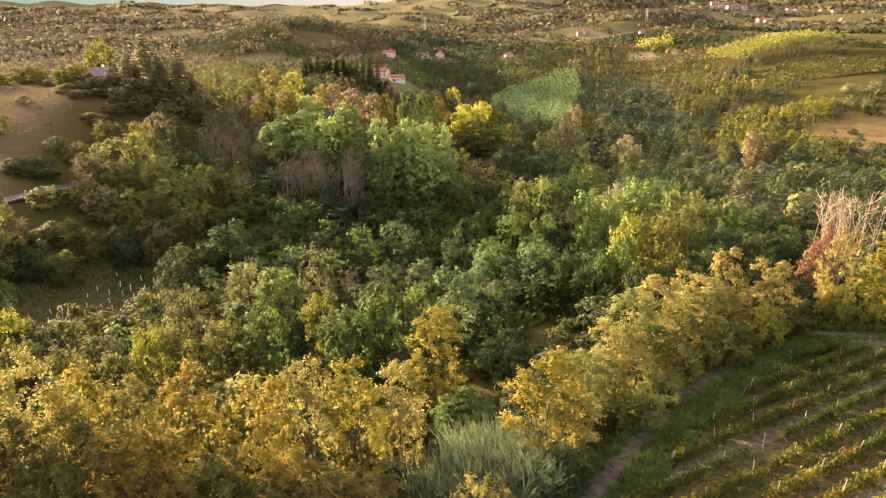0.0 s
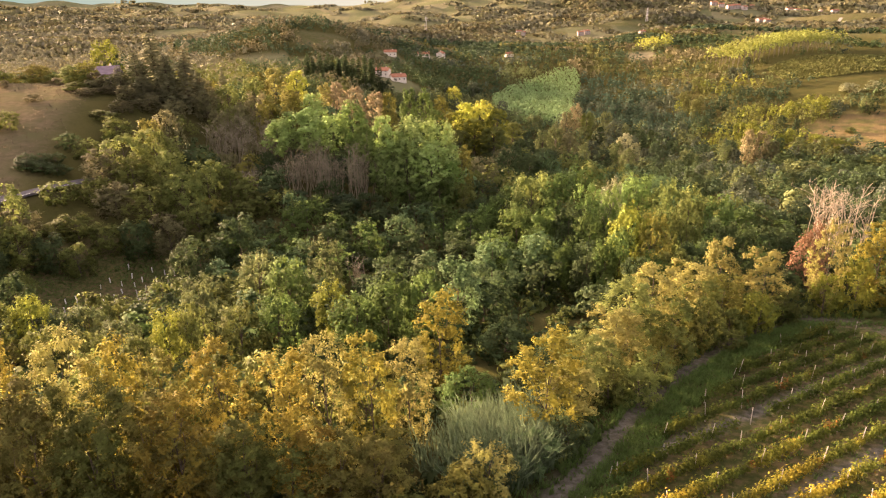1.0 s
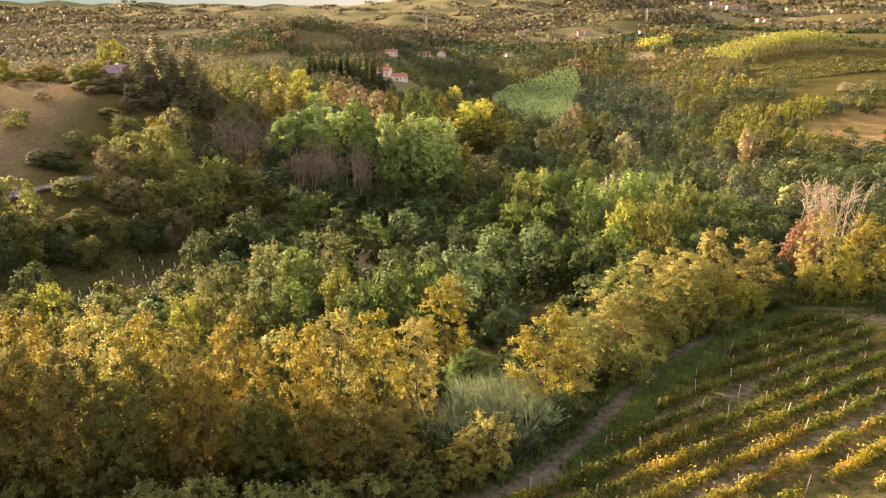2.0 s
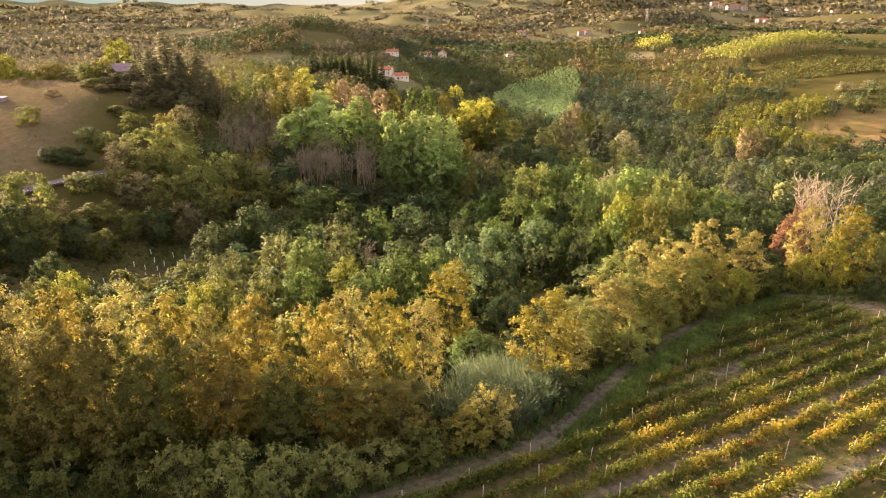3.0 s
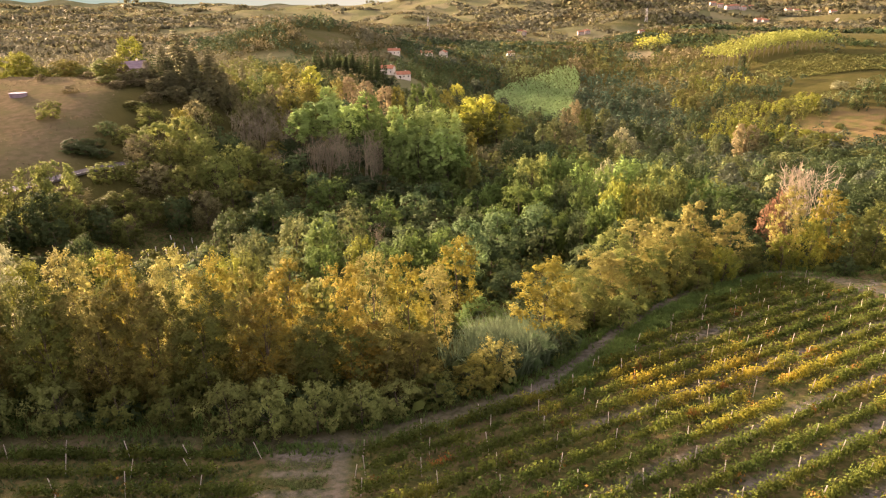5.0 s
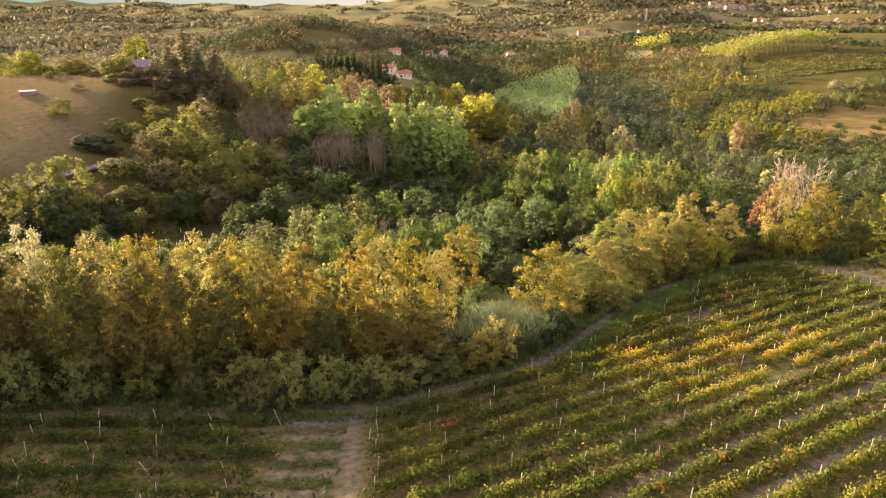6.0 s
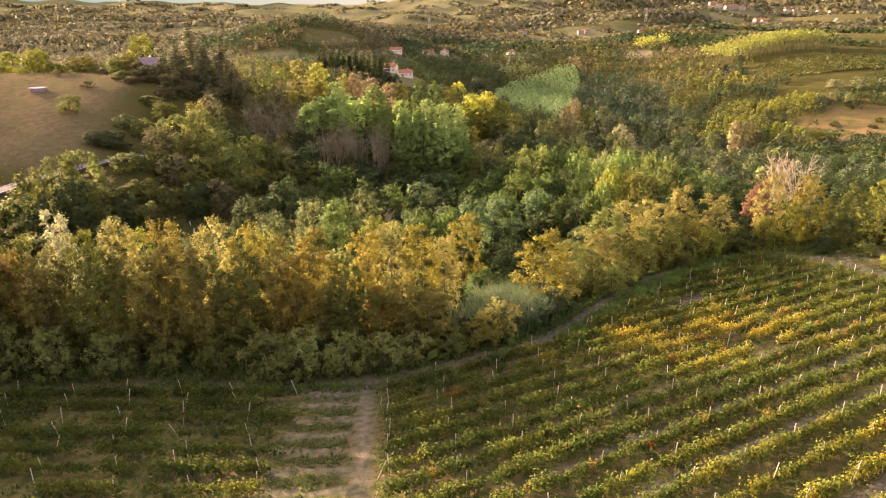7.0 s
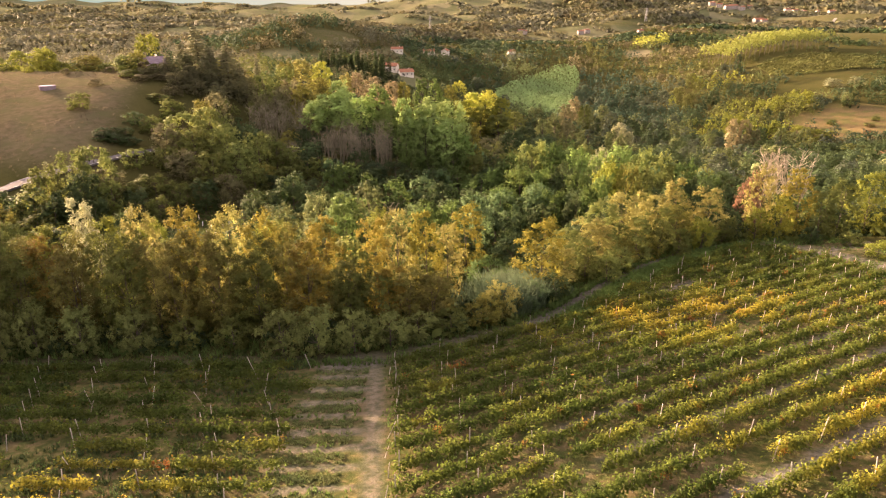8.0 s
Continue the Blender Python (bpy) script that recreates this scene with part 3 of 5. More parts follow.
def plant(x, y, high, wide, kind, tint, group, where):
    """One tree or shrub on the ground."""
    pick = (kind, int(rng.integers(VARIANTS[kind])))
    h0, r0 = SIZES[kind]
    z = float(land(x, y)) - 0.1
    m = pose(x, y, z, rng.normal(0, 2), rng.normal(0, 2), rng.uniform(0, 360)) @ Matrix.Diagonal((wide / r0, wide / r0, high / h0, 1))
    if pick in made:
        first = made[pick].scale
        tree = copy_thing(made[pick], m @ Matrix.Diagonal((1 / first[0], 1 / first[1], 1 / first[2], 1)))
    else:
        seed = sum(ord(c) for c in kind) * 10 + pick[1]
        crown, trunk = bare_tree(seed) if kind == "bare" else conifer_tree(seed) if kind == "conifer" else crown_and_wood(kind, seed)
        tree = new(WORDS[kind][0])
        for stem in trunk if isinstance(trunk, list) else [trunk]:
            part("stem" if kind == "bare" else "trunk", stem, None, tree)
        part("crown", crown, None, tree)
        tree.matrix_basis = m
        made[pick] = tree
    colour, word = TINTS[tint]
    k = rng.uniform(0.85, 1.15)
    for child in tree.children:
        child.color = (colour[0] * k, colour[1] * k, colour[2] * k, 1)
    kindword = WORDS[kind][0].replace("_", " ")
    label = f"{word} {kindword} with {LOOKS[kind]} {where}"
    tagged(tree, label, WORDS[kind][1], group)
    return tree


GOLD_BELT = [
    (-55.8, 80.0, 14.9, 3.2, "robinia", "olive"),
    (-50.6, 78.0, 14.5, 3, "robinia", "goldgreen"),
    (-45.4, 79.0, 18.2, 2.6, "robinia", "silver"),
    (-41.1, 76.0, 15.7, 2.8, "robinia", "goldgreen"),
    (-36.9, 77.0, 16.5, 3, "robinia", "pale_gold"),
    (-31.6, 76.0, 16.8, 2.8, "robinia", "gold"),
    (-27.3, 76.0, 16.1, 3, "robinia", "pale_gold"),
    (-22.5, 76.0, 15.4, 2.8, "robinia", "gold"),
    (-19.4, 78.0, 13.5, 2.4, "robinia", "olivegold"),
    (-14.9, 79.0, 14.0, 3.2, "robinia", "gold"),
    (-8.7, 75.0, 14.1, 2.7, "robinia", "gold"),
    (-5.5, 77.0, 14.9, 2.6, "robinia", "pale_gold"),
    (-2.0, 78.0, 14.1, 2.8, "robinia", "gold"),
    (3.8, 96.0, 12.1, 3.4, "robinia", "gold"),
    (0.8, 84.0, 11.3, 2.6, "robinia", "pale_gold"),
    (-59.1, 79.0, 15.0, 3, "robinia", "olive"),
    (-64.9, 80.0, 14.9, 3.2, "robinia", "goldgreen"),
]
# front trees in darker tints, so the belt's shaded side is partly in the colour
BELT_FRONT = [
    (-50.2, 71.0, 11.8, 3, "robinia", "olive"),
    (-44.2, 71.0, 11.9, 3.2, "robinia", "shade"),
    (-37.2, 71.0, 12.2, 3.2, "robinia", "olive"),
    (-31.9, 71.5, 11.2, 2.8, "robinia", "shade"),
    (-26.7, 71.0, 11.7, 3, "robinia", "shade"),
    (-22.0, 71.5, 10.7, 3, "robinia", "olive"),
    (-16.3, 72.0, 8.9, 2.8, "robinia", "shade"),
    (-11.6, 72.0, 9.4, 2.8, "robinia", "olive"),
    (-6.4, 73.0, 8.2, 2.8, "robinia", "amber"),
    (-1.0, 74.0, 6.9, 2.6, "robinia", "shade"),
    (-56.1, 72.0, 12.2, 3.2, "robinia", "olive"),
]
BELT_SHRUBS = [
    (-50.9, 66.5, 6.8, 2.6, "shrub", "leafy"),
    (-47.3, 67.5, 7.0, 2.6, "shrub", "leafy"),
    (-41.7, 67.0, 6.5, 2.8, "shrub", "leafy"),
    (-35.0, 67.0, 5.8, 2.8, "shrub", "leafy"),
    (-29.5, 68.0, 4.2, 2.4, "shrub", "olive"),
    (-24.0, 67.0, 4.3, 2.4, "shrub", "olive"),
    (-17.7, 64.5, 5.8, 2.8, "shrub", "leafy"),
    (-13.7, 64.5, 6.0, 2.8, "shrub", "leafy"),
    (-9.8, 64.5, 5.2, 2.6, "shrub", "leafy"),
    (-5.9, 65.5, 4.6, 2.6, "shrub", "leafy"),
    (-2.5, 67.5, 3.6, 2.5, "shrub", "leafy"),
    (1.1, 69.5, 3.3, 2.6, "shrub", "olive"),
    (4.5, 71.5, 3.3, 2.4, "shrub", "olivegold"),
    (7.2, 74.0, 5.2, 2.7, "shrub", "pale_gold"),
    (5.8, 73.0, 4.2, 2.4, "shrub", "olivegold"),
]
# shade, olive and amber here paint the unlit face below the golden tops
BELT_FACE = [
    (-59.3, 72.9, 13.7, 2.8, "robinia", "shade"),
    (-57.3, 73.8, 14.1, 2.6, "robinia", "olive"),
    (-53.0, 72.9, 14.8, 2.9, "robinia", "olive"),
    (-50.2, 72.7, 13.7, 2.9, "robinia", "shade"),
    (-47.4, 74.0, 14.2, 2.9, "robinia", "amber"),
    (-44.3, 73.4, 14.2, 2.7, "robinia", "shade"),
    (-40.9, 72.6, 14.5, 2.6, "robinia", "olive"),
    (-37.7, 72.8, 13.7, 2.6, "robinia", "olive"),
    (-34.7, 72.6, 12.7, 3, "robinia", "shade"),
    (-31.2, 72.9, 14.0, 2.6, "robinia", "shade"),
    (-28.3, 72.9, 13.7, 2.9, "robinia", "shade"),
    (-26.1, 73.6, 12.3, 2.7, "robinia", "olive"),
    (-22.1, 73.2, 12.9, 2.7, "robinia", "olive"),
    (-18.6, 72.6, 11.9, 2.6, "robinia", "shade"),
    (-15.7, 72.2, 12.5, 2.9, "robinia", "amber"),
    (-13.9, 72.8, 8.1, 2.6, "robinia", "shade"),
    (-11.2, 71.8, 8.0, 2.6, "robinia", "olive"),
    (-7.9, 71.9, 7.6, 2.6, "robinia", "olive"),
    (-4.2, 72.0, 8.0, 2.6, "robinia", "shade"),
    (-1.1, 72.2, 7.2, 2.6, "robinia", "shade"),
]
RIGHT_CLUMP = [
    (13.4, 83.5, 11.5, 3.6, "robinia", "gold"),
    (18.0, 90.0, 8.8, 3.4, "robinia", "hazel"),
    (22.8, 97.0, 8.9, 3.6, "robinia", "pale_gold"),
    (26.8, 103.0, 10.8, 3.8, "robinia", "hazel"),
    (30.8, 108.0, 11.6, 3.8, "robinia", "pale_gold"),
    (36.4, 112.0, 11.2, 4.1, "robinia", "pale_gold"),
    (43.6, 117.0, 13.1, 3.4, "robinia", "pale_gold"),
    (49.1, 116.0, 11.2, 3.6, "robinia", "pale_gold"),
    (36.9, 106.0, 7.0, 2.8, "shrub", "olive"),
    (29.1, 98.0, 5.2, 2.6, "shrub", "olivegold"),
    (24.4, 90.0, 4.5, 2.4, "shrub", "hazel"),
    (21.2, 90.0, 5.3, 2.2, "shrub", "olive"),
    (45.9, 110.0, 6.4, 2.6, "shrub", "goldgreen"),
    (40.0, 104.5, 3.1, 2.0, "shrub", "olive"),
    (15.0, 80.0, 4.6, 2, "shrub", "dark"),
    (53.3, 117.0, 5.5, 2.6, "shrub", "olive"),
    (16.0, 85.5, 7.0, 3.2, "robinia", "pale_gold"),
    (20.6, 92.0, 6.6, 2.9, "robinia", "olive"),
    (24.8, 98.5, 7.6, 3.2, "robinia", "pale_gold"),
    (29.0, 102.0, 7.0, 2.9, "robinia", "olive"),
    (33.2, 106.5, 7.4, 2.9, "robinia", "hazel"),
    (38.6, 111.5, 8.6, 3.4, "robinia", "hazel"),
    (42.2, 113.0, 8.6, 3.2, "robinia", "olivegold"),
    (27.0, 94.5, 4.6, 2.6, "shrub", "hazel"),
    (31.6, 100.5, 5.0, 2.6, "shrub", "hazel"),
    (34.6, 103.5, 4.8, 2.4, "shrub", "olivegold"),
    (41.6, 108.5, 4.6, 2.4, "shrub", "olive"),
    (47.4, 113.5, 5.2, 2.6, "shrub", "hazel"),
    (51.6, 114.5, 4.4, 2.4, "shrub", "olive"),
]
RIGHT_EDGE = [
    (59.7, 120.0, 14.7, 3, "robinia", "pale_gold"),
    (67.5, 120.0, 13.8, 3.6, "robinia", "gold"),
    (58.8, 117.0, 7.0, 2.4, "shrub", "goldgreen"),
    (63.9, 118.0, 8.9, 2.8, "shrub", "goldgreen"),
    (62.3, 128.0, 13.7, 3, "shrub", "red"),
    (70.7, 117.0, 9.7, 3, "robinia", "olive"),
    (74.5, 118.0, 11.7, 3.4, "robinia", "olive"),
    (81.2, 120.0, 13.0, 3.6, "robinia", "goldgreen"),
    (84.7, 115.0, 11.9, 3.6, "robinia", "olive"),
    (90.9, 112.0, 9.6, 3.6, "robinia", "olive"),
    (56.5, 119.0, 4.1, 2.2, "shrub", "dark"),
    (66.6, 112.0, 3.3, 2, "shrub", "dark"),
    (71.3, 108.0, 2.6, 2.2, "shrub", "olive"),
    (69.2, 97.0, 3.0, 2.4, "shrub", "goldgreen"),
]
MIDWOOD = [
    (-18.5, 120.0, 12.4, 4.2, "round", "green"),
    (-15.0, 131.0, 12.5, 3.6, "round", "grey"),
    (-37.1, 155.0, 12.3, 5.5, "round", "dark"),
    (-29.8, 114.0, 12.2, 3.8, "round", "grey"),
    (-25.2, 126.0, 12.3, 4.2, "round", "grey"),
    (-3.4, 110.0, 11.9, 4.2, "round", "green"),
    (5.7, 116.0, 11.9, 4.4, "round", "bluegreen"),
    (-7.1, 105.0, 10.1, 3.8, "round", "green"),
    (-29.2, 101.0, 10.6, 2.8, "round", "goldgreen"),
    (-11.0, 112.0, 10.5, 3.2, "round", "goldgreen"),
    (1.0, 112.0, 11.1, 3.8, "round", "green"),
    (12.8, 140.0, 9.6, 5, "round", "bluegreen"),
    (21.4, 140.0, 11.1, 5, "round", "bluegreen"),
    (29.2, 136.0, 10.2, 4.4, "round", "dark"),
    (-26.9, 103.0, 10.7, 3, "round", "olive"),
    (-21.1, 103.0, 10.3, 3.6, "round", "olive"),
    (-17.4, 106.0, 10.3, 3.4, "round", "green"),
]
MIDWOOD_FAR = [
    (36.2, 124.5, 9.8, 3.4, "round", "green"),
    (40.4, 127.0, 10.2, 3.6, "round", "olive"),
    (44.8, 131.0, 11.0, 3.8, "round", "dark"),
    (33.8, 119.0, 7.6, 3.2, "round", "olive"),
    (48.4, 134.0, 11.0, 3.8, "round", "green"),
    (18.6, 172.0, 15.1, 4.9, "round", "green"),
    (23.3, 168.0, 19.3, 6.0, "round", "hazel"),
    (28.2, 166.0, 19.0, 5.4, "round", "green"),
    (19.1, 158.0, 13.7, 5.0, "round", "green"),
    (24.1, 154.0, 13.8, 4.8, "round", "green"),
    (28.5, 152.0, 14.8, 4.0, "round", "dark"),
    (33.7, 158.0, 18.3, 4.2, "willow", "brightgreen"),
    (38.1, 162.0, 17.4, 3.5, "willow", "brightgreen"),
    (30.3, 146.0, 13.6, 3.9, "willow", "green"),
    (42.5, 176.0, 16.6, 3.3, "round", "sage"),
    (46.8, 172.0, 18.1, 4.6, "round", "brightgreen"),
    (51.0, 166.0, 17.9, 4.7, "round", "hazel"),
    (55.5, 162.0, 17.4, 4.5, "round", "hazel"),
    (59.8, 158.0, 15.9, 3.9, "round", "green"),
    (45.0, 150.0, 15.0, 4.2, "round", "green"),
    (49.9, 147.0, 13.9, 4.1, "round", "olive"),
    (55.0, 145.0, 12.8, 3.8, "round", "dark"),
    (60.1, 146.0, 11.5, 3.2, "round", "dark"),
    (34.4, 134.0, 17.0, 3.8, "round", "goldgreen"),
    (38.0, 133.0, 15.6, 3.6, "round", "olivegold"),
    (43.4, 140.0, 15.8, 3.6, "round", "olive"),
    (31.7, 129.0, 13.6, 3.4, "round", "green"),
    (29.6, 128.0, 11.5, 2.6, "round", "green"),
    (32.5, 122.0, 10.1, 2.6, "round", "dark"),
    (14.0, 172.0, 10.6, 4.6, "round", "green"),
    (9.6, 165.0, 9.9, 4.2, "round", "green"),
    (13.5, 148.0, 9.6, 4.2, "round", "green"),
    (7.7, 150.0, 7.9, 4.0, "round", "dark"),
    (18.1, 138.0, 8.8, 4.1, "round", "bluegreen"),
    (23.6, 136.0, 10.1, 3.8, "round", "green"),
    (27.2, 130.0, 9.2, 3.2, "round", "dark"),
    (1.8, 142.0, 6.9, 3.8, "round", "bluegreen"),
    (8.8, 136.0, 6.3, 3.9, "round", "bluegreen"),
    (13.6, 130.0, 6.3, 3.5, "round", "bluegreen"),
    (67.0, 150.0, 9.2, 3.6, "round", "dark"),
    (71.3, 150.0, 8.0, 3.3, "round", "dark"),
    (58.2, 138.0, 8.1, 3.0, "round", "green"),
]
LEFT_LOW = [
    (-52.1, 112.0, 10.5, 3, "round", "goldgreen"),
    (-47.2, 110.0, 8.4, 3, "round", "dark"),
    (-45.9, 114.0, 8.3, 3, "round", "grey"),
    (-37.2, 106.0, 8.0, 3, "round", "grey"),
    (-45.8, 104.0, 8.4, 3, "round", "olive"),
    (-38.0, 100.0, 8.7, 3, "round", "olive"),
    (-31.4, 98.0, 8.4, 3, "round", "olive"),
    (-57.5, 112.0, 9.5, 3.4, "round", "olive"),
    (-64.0, 125.0, 11.1, 3.6, "round", "dark"),
    (-42.3, 140.0, 10.9, 3.6, "round", "dark"),
    (-44.3, 150.0, 11.1, 4, "round", "dark"),
]
POPLARS = [
    (-38.3, 214.0, 18.9, 5.6, "highpoplar", "pale_green"),
    (-32.5, 212.0, 20.9, 5.6, "highpoplar", "pale_green"),
    (-27.3, 216.0, 19.6, 5.0, "highpoplar", "pale_green"),
    (-20.7, 210.0, 23.9, 5.2, "highpoplar", "brightgreen"),
    (-13.4, 214.0, 22.0, 4.5, "poplar", "pale_green"),
    (-41.7, 210.0, 16.7, 4.3, "highpoplar", "pale_green"),
    (-17.6, 206.0, 19.3, 3.8, "highpoplar", "brightgreen"),
    (-9.2, 204.0, 20.0, 5.7, "poplar", "pale_green"),
    (-2.8, 206.0, 24.4, 7.0, "poplar", "pale_green"),
    (3.2, 206.0, 24.2, 6.1, "poplar", "pale_green"),
    (-5.3, 199.0, 18.7, 5.9, "poplar", "pale_green"),
    (0.9, 199.0, 19.0, 5.9, "poplar", "pale_green"),
    (-11.4, 202.0, 15.4, 4.1, "poplar", "pale_green"),
    (9.1, 206.0, 18.3, 3.2, "poplar", "olivegold"),
    (6.7, 200.0, 15.0, 4.1, "poplar", "brightgreen"),
    (3.2, 195.0, 10.8, 5.0, "round", "green"),
    (-4.5, 194.0, 8.4, 5.6, "round", "green"),
    (9.5, 196.0, 9.9, 4.4, "round", "olive"),
    (-50.9, 240.0, 16.5, 5.2, "poplar", "olivegold"),
    (-46.6, 252.0, 17.1, 5.5, "poplar", "olivegold"),
    (-38.4, 250.0, 19.0, 5.1, "poplar", "pale_green"),
    (-62.1, 296.0, 17.4, 5.5, "poplar", "pale_gold"),
    (-54.1, 296.0, 19.1, 5.5, "poplar", "yellow"),
    (-68.2, 292.0, 13.6, 4.6, "poplar", "olivegold"),
    (14.8, 340.0, 23.1, 7.1, "poplar", "yellow"),
    (22.5, 342.0, 25.4, 7.7, "poplar", "yellow"),
    (28.1, 336.0, 23.7, 6.5, "poplar", "goldgreen"),
    (9.8, 334.0, 17.9, 5.9, "poplar", "goldgreen"),
    (18.3, 326.0, 17.5, 8.9, "poplar", "goldgreen"),
    (27.2, 322.0, 16.0, 7.8, "poplar", "olive"),
    (11.5, 318.0, 11.7, 7.2, "poplar", "olive"),
    (13.9, 566.0, 17.0, 6.5, "round", "yellow"),
    (17.6, 250.0, 12.5, 6.0, "round", "dun"),
    (27.6, 260.0, 15.8, 6.3, "round", "dark"),
    (15.9, 222.0, 7.6, 6.1, "round", "dark"),
]
PALE_ROW = [
    (-45.1, 300.0, 17.0, 4, "poplar", "pale_gold"),
    (-39.5, 302.0, 19.3, 5.2, "poplar", "peach"),
    (-31.6, 303.0, 20.0, 5.2, "poplar", "peach"),
    (-24.3, 305.0, 20.2, 5.2, "poplar", "peach"),
    (-17.9, 305.0, 22.0, 4, "poplar", "olivegold"),
    (-10.6, 318.0, 25.0, 4.5, "poplar", "green"),
    (-2.8, 330.0, 25.1, 4.5, "poplar", "green"),
    (4.2, 330.0, 24.0, 4.5, "poplar", "olivegold"),
    (-15.9, 290.0, 17.8, 4.5, "poplar", "olivegold"),
    (1.3, 300.0, 20.7, 4.5, "poplar", "green"),
    (158.8, 340.0, 7.8, 7.5, "round", "wood"),
    (134.7, 330.0, 7.1, 7.3, "round", "wood"),
    (119.8, 340.0, 7.7, 7.5, "round", "dark"),
    (235.0, 430.0, 10.6, 9.9, "round", "goldgreen"),
    (221.4, 425.0, 8.6, 8.6, "round", "woodgold"),
    (245.2, 425.0, 8.0, 9.3, "round", "goldgreen"),
    (218.2, 390.0, 6.6, 8.6, "round", "woodgold"),
    (224.3, 375.0, 7.0, 8.9, "round", "dark"),
    (232.2, 365.0, 7.5, 8.1, "round", "woodgold"),
    (216.5, 330.0, 6.7, 7.3, "round", "olive"),
    (196.6, 320.0, 6.5, 7.1, "round", "dark"),
    (188.5, 330.0, 6.8, 7.3, "round", "dark"),
    (39.7, 372.0, 19.8, 7.5, "poplar", "olive"),
    (45.0, 350.0, 11.4, 7.1, "round", "wood"),
    (53.2, 335.0, 8.4, 7.4, "round", "wood"),
    (65.6, 340.0, 8.3, 6.9, "round", "dark"),
    (29.8, 300.0, 11.1, 6.6, "round", "dun"),
    (38.8, 290.0, 10.1, 6.4, "round", "dark"),
    (102.9, 385.0, 18.9, 5.5, "poplar", "silver"),
    (98.0, 382.0, 14.3, 4.5, "poplar", "grey"),
    (109.6, 384.0, 13.9, 4.5, "poplar", "silver"),
    (58.5, 345.0, 20.1, 5.2, "poplar", "grey"),
    (51.7, 343.0, 16.9, 4.6, "poplar", "grey"),
    (63.8, 340.0, 17.3, 4.6, "poplar", "dun"),
    (92.8, 470.0, 26.1, 5.9, "poplar", "peach"),
    (85.4, 462.0, 22.8, 5.4, "poplar", "dun"),
    (98.6, 466.0, 21.5, 5.5, "poplar", "olive"),
    (162.1, 365.0, 22.6, 4.6, "poplar", "peach"),
    (166.3, 362.0, 22.1, 4.6, "poplar", "peach"),
    (170.8, 360.0, 16.7, 4.9, "poplar", "dun"),
    (142.6, 350.0, 15.3, 4.7, "poplar", "grey"),
    (145.7, 346.0, 13.1, 4.4, "poplar", "woodgrey"),
    (132.2, 345.0, 12.5, 5.0, "round", "woodgrey"),
    (121.8, 340.0, 11.5, 5.2, "round", "dark"),
    (167.0, 340.0, 11.7, 5.8, "round", "dark"),
    (112.6, 352.0, 11.9, 5.4, "poplar", "wood"),
    (103.3, 345.0, 8.9, 5.3, "round", "wood"),
    (84.7, 360.0, 10.7, 4.9, "poplar", "wood"),
    (84.2, 380.0, 14.4, 4.8, "poplar", "woodgrey"),
]
LEFT_WOOD = [
    (-74.5, 218.0, 17.7, 5.1, "willow", "dun"),
    (-77.5, 212.0, 15.5, 5.3, "willow", "olivegold"),
    (-79.0, 200.0, 12.4, 6.9, "willow", "hazel"),
    (-70.6, 200.0, 15.9, 7.1, "willow", "hazel"),
    (-81.7, 192.0, 8.9, 5.7, "willow", "dun"),
    (-71.8, 188.0, 10.7, 6.2, "willow", "olive"),
    (-62.9, 190.0, 12.4, 5.9, "willow", "hazel"),
    (-77.6, 180.0, 6.9, 4.5, "willow", "olive"),
    (-71.0, 176.0, 8.3, 5.0, "round", "dun"),
    (-62.6, 174.0, 10.2, 5.5, "willow", "olive"),
    (-56.3, 178.0, 11.0, 5.6, "willow", "hazel"),
    (-52.3, 184.0, 12.1, 5.8, "willow", "hazel"),
    (-48.6, 188.0, 9.0, 5.0, "willow", "olive"),
    (-49.4, 168.0, 9.9, 5.0, "round", "olive"),
    (-55.1, 165.0, 9.6, 4.7, "round", "dun"),
    (-61.6, 163.0, 8.9, 4.1, "round", "dark"),
    (-68.2, 163.0, 7.1, 4.1, "round", "olive"),
    (-45.6, 170.0, 6.6, 4.6, "round", "dark"),
    (-42.7, 180.0, 4.7, 4.0, "round", "olive"),
    (-39.6, 160.0, 7.4, 4.6, "round", "green"),
    (-91.6, 158.0, 12.4, 4.9, "willow", "olive"),
    (-86.4, 160.0, 13.6, 5.5, "willow", "hazel"),
    (-84.9, 162.0, 7.0, 5.1, "willow", "dun"),
    (-79.6, 165.0, 3.8, 3.8, "willow", "olive"),
    (-75.3, 166.0, 5.9, 4.5, "round", "olive"),
    (-84.5, 150.0, 11.3, 4.7, "round", "dark"),
    (-79.6, 152.0, 9.7, 4.8, "round", "olive"),
    (-75.2, 154.0, 7.7, 4.4, "round", "dark"),
    (-69.4, 154.0, 7.4, 3.9, "round", "olive"),
    (-85.1, 143.0, 10.1, 4.0, "round", "dark"),
    (-92.8, 150.0, 11.8, 4.7, "round", "olive"),
    (-79.0, 142.0, 8.6, 3.6, "round", "dark"),
    (-70.4, 138.0, 8.3, 2.4, "shrub", "olive"),
    (-64.6, 232.0, 15.2, 4.3, "round", "dun"),
    (-59.7, 238.0, 15.7, 4.8, "round", "dun"),
    (-56.9, 250.0, 15.4, 5.1, "round", "dun"),
    (-74.1, 252.0, 10.5, 4.7, "round", "dun"),
    (-70.0, 262.0, 10.8, 4.9, "round", "hazel"),
    (-64.2, 272.0, 13.4, 5.5, "round", "hazel"),
    (-80.9, 268.0, 8.9, 4.2, "round", "dun"),
]
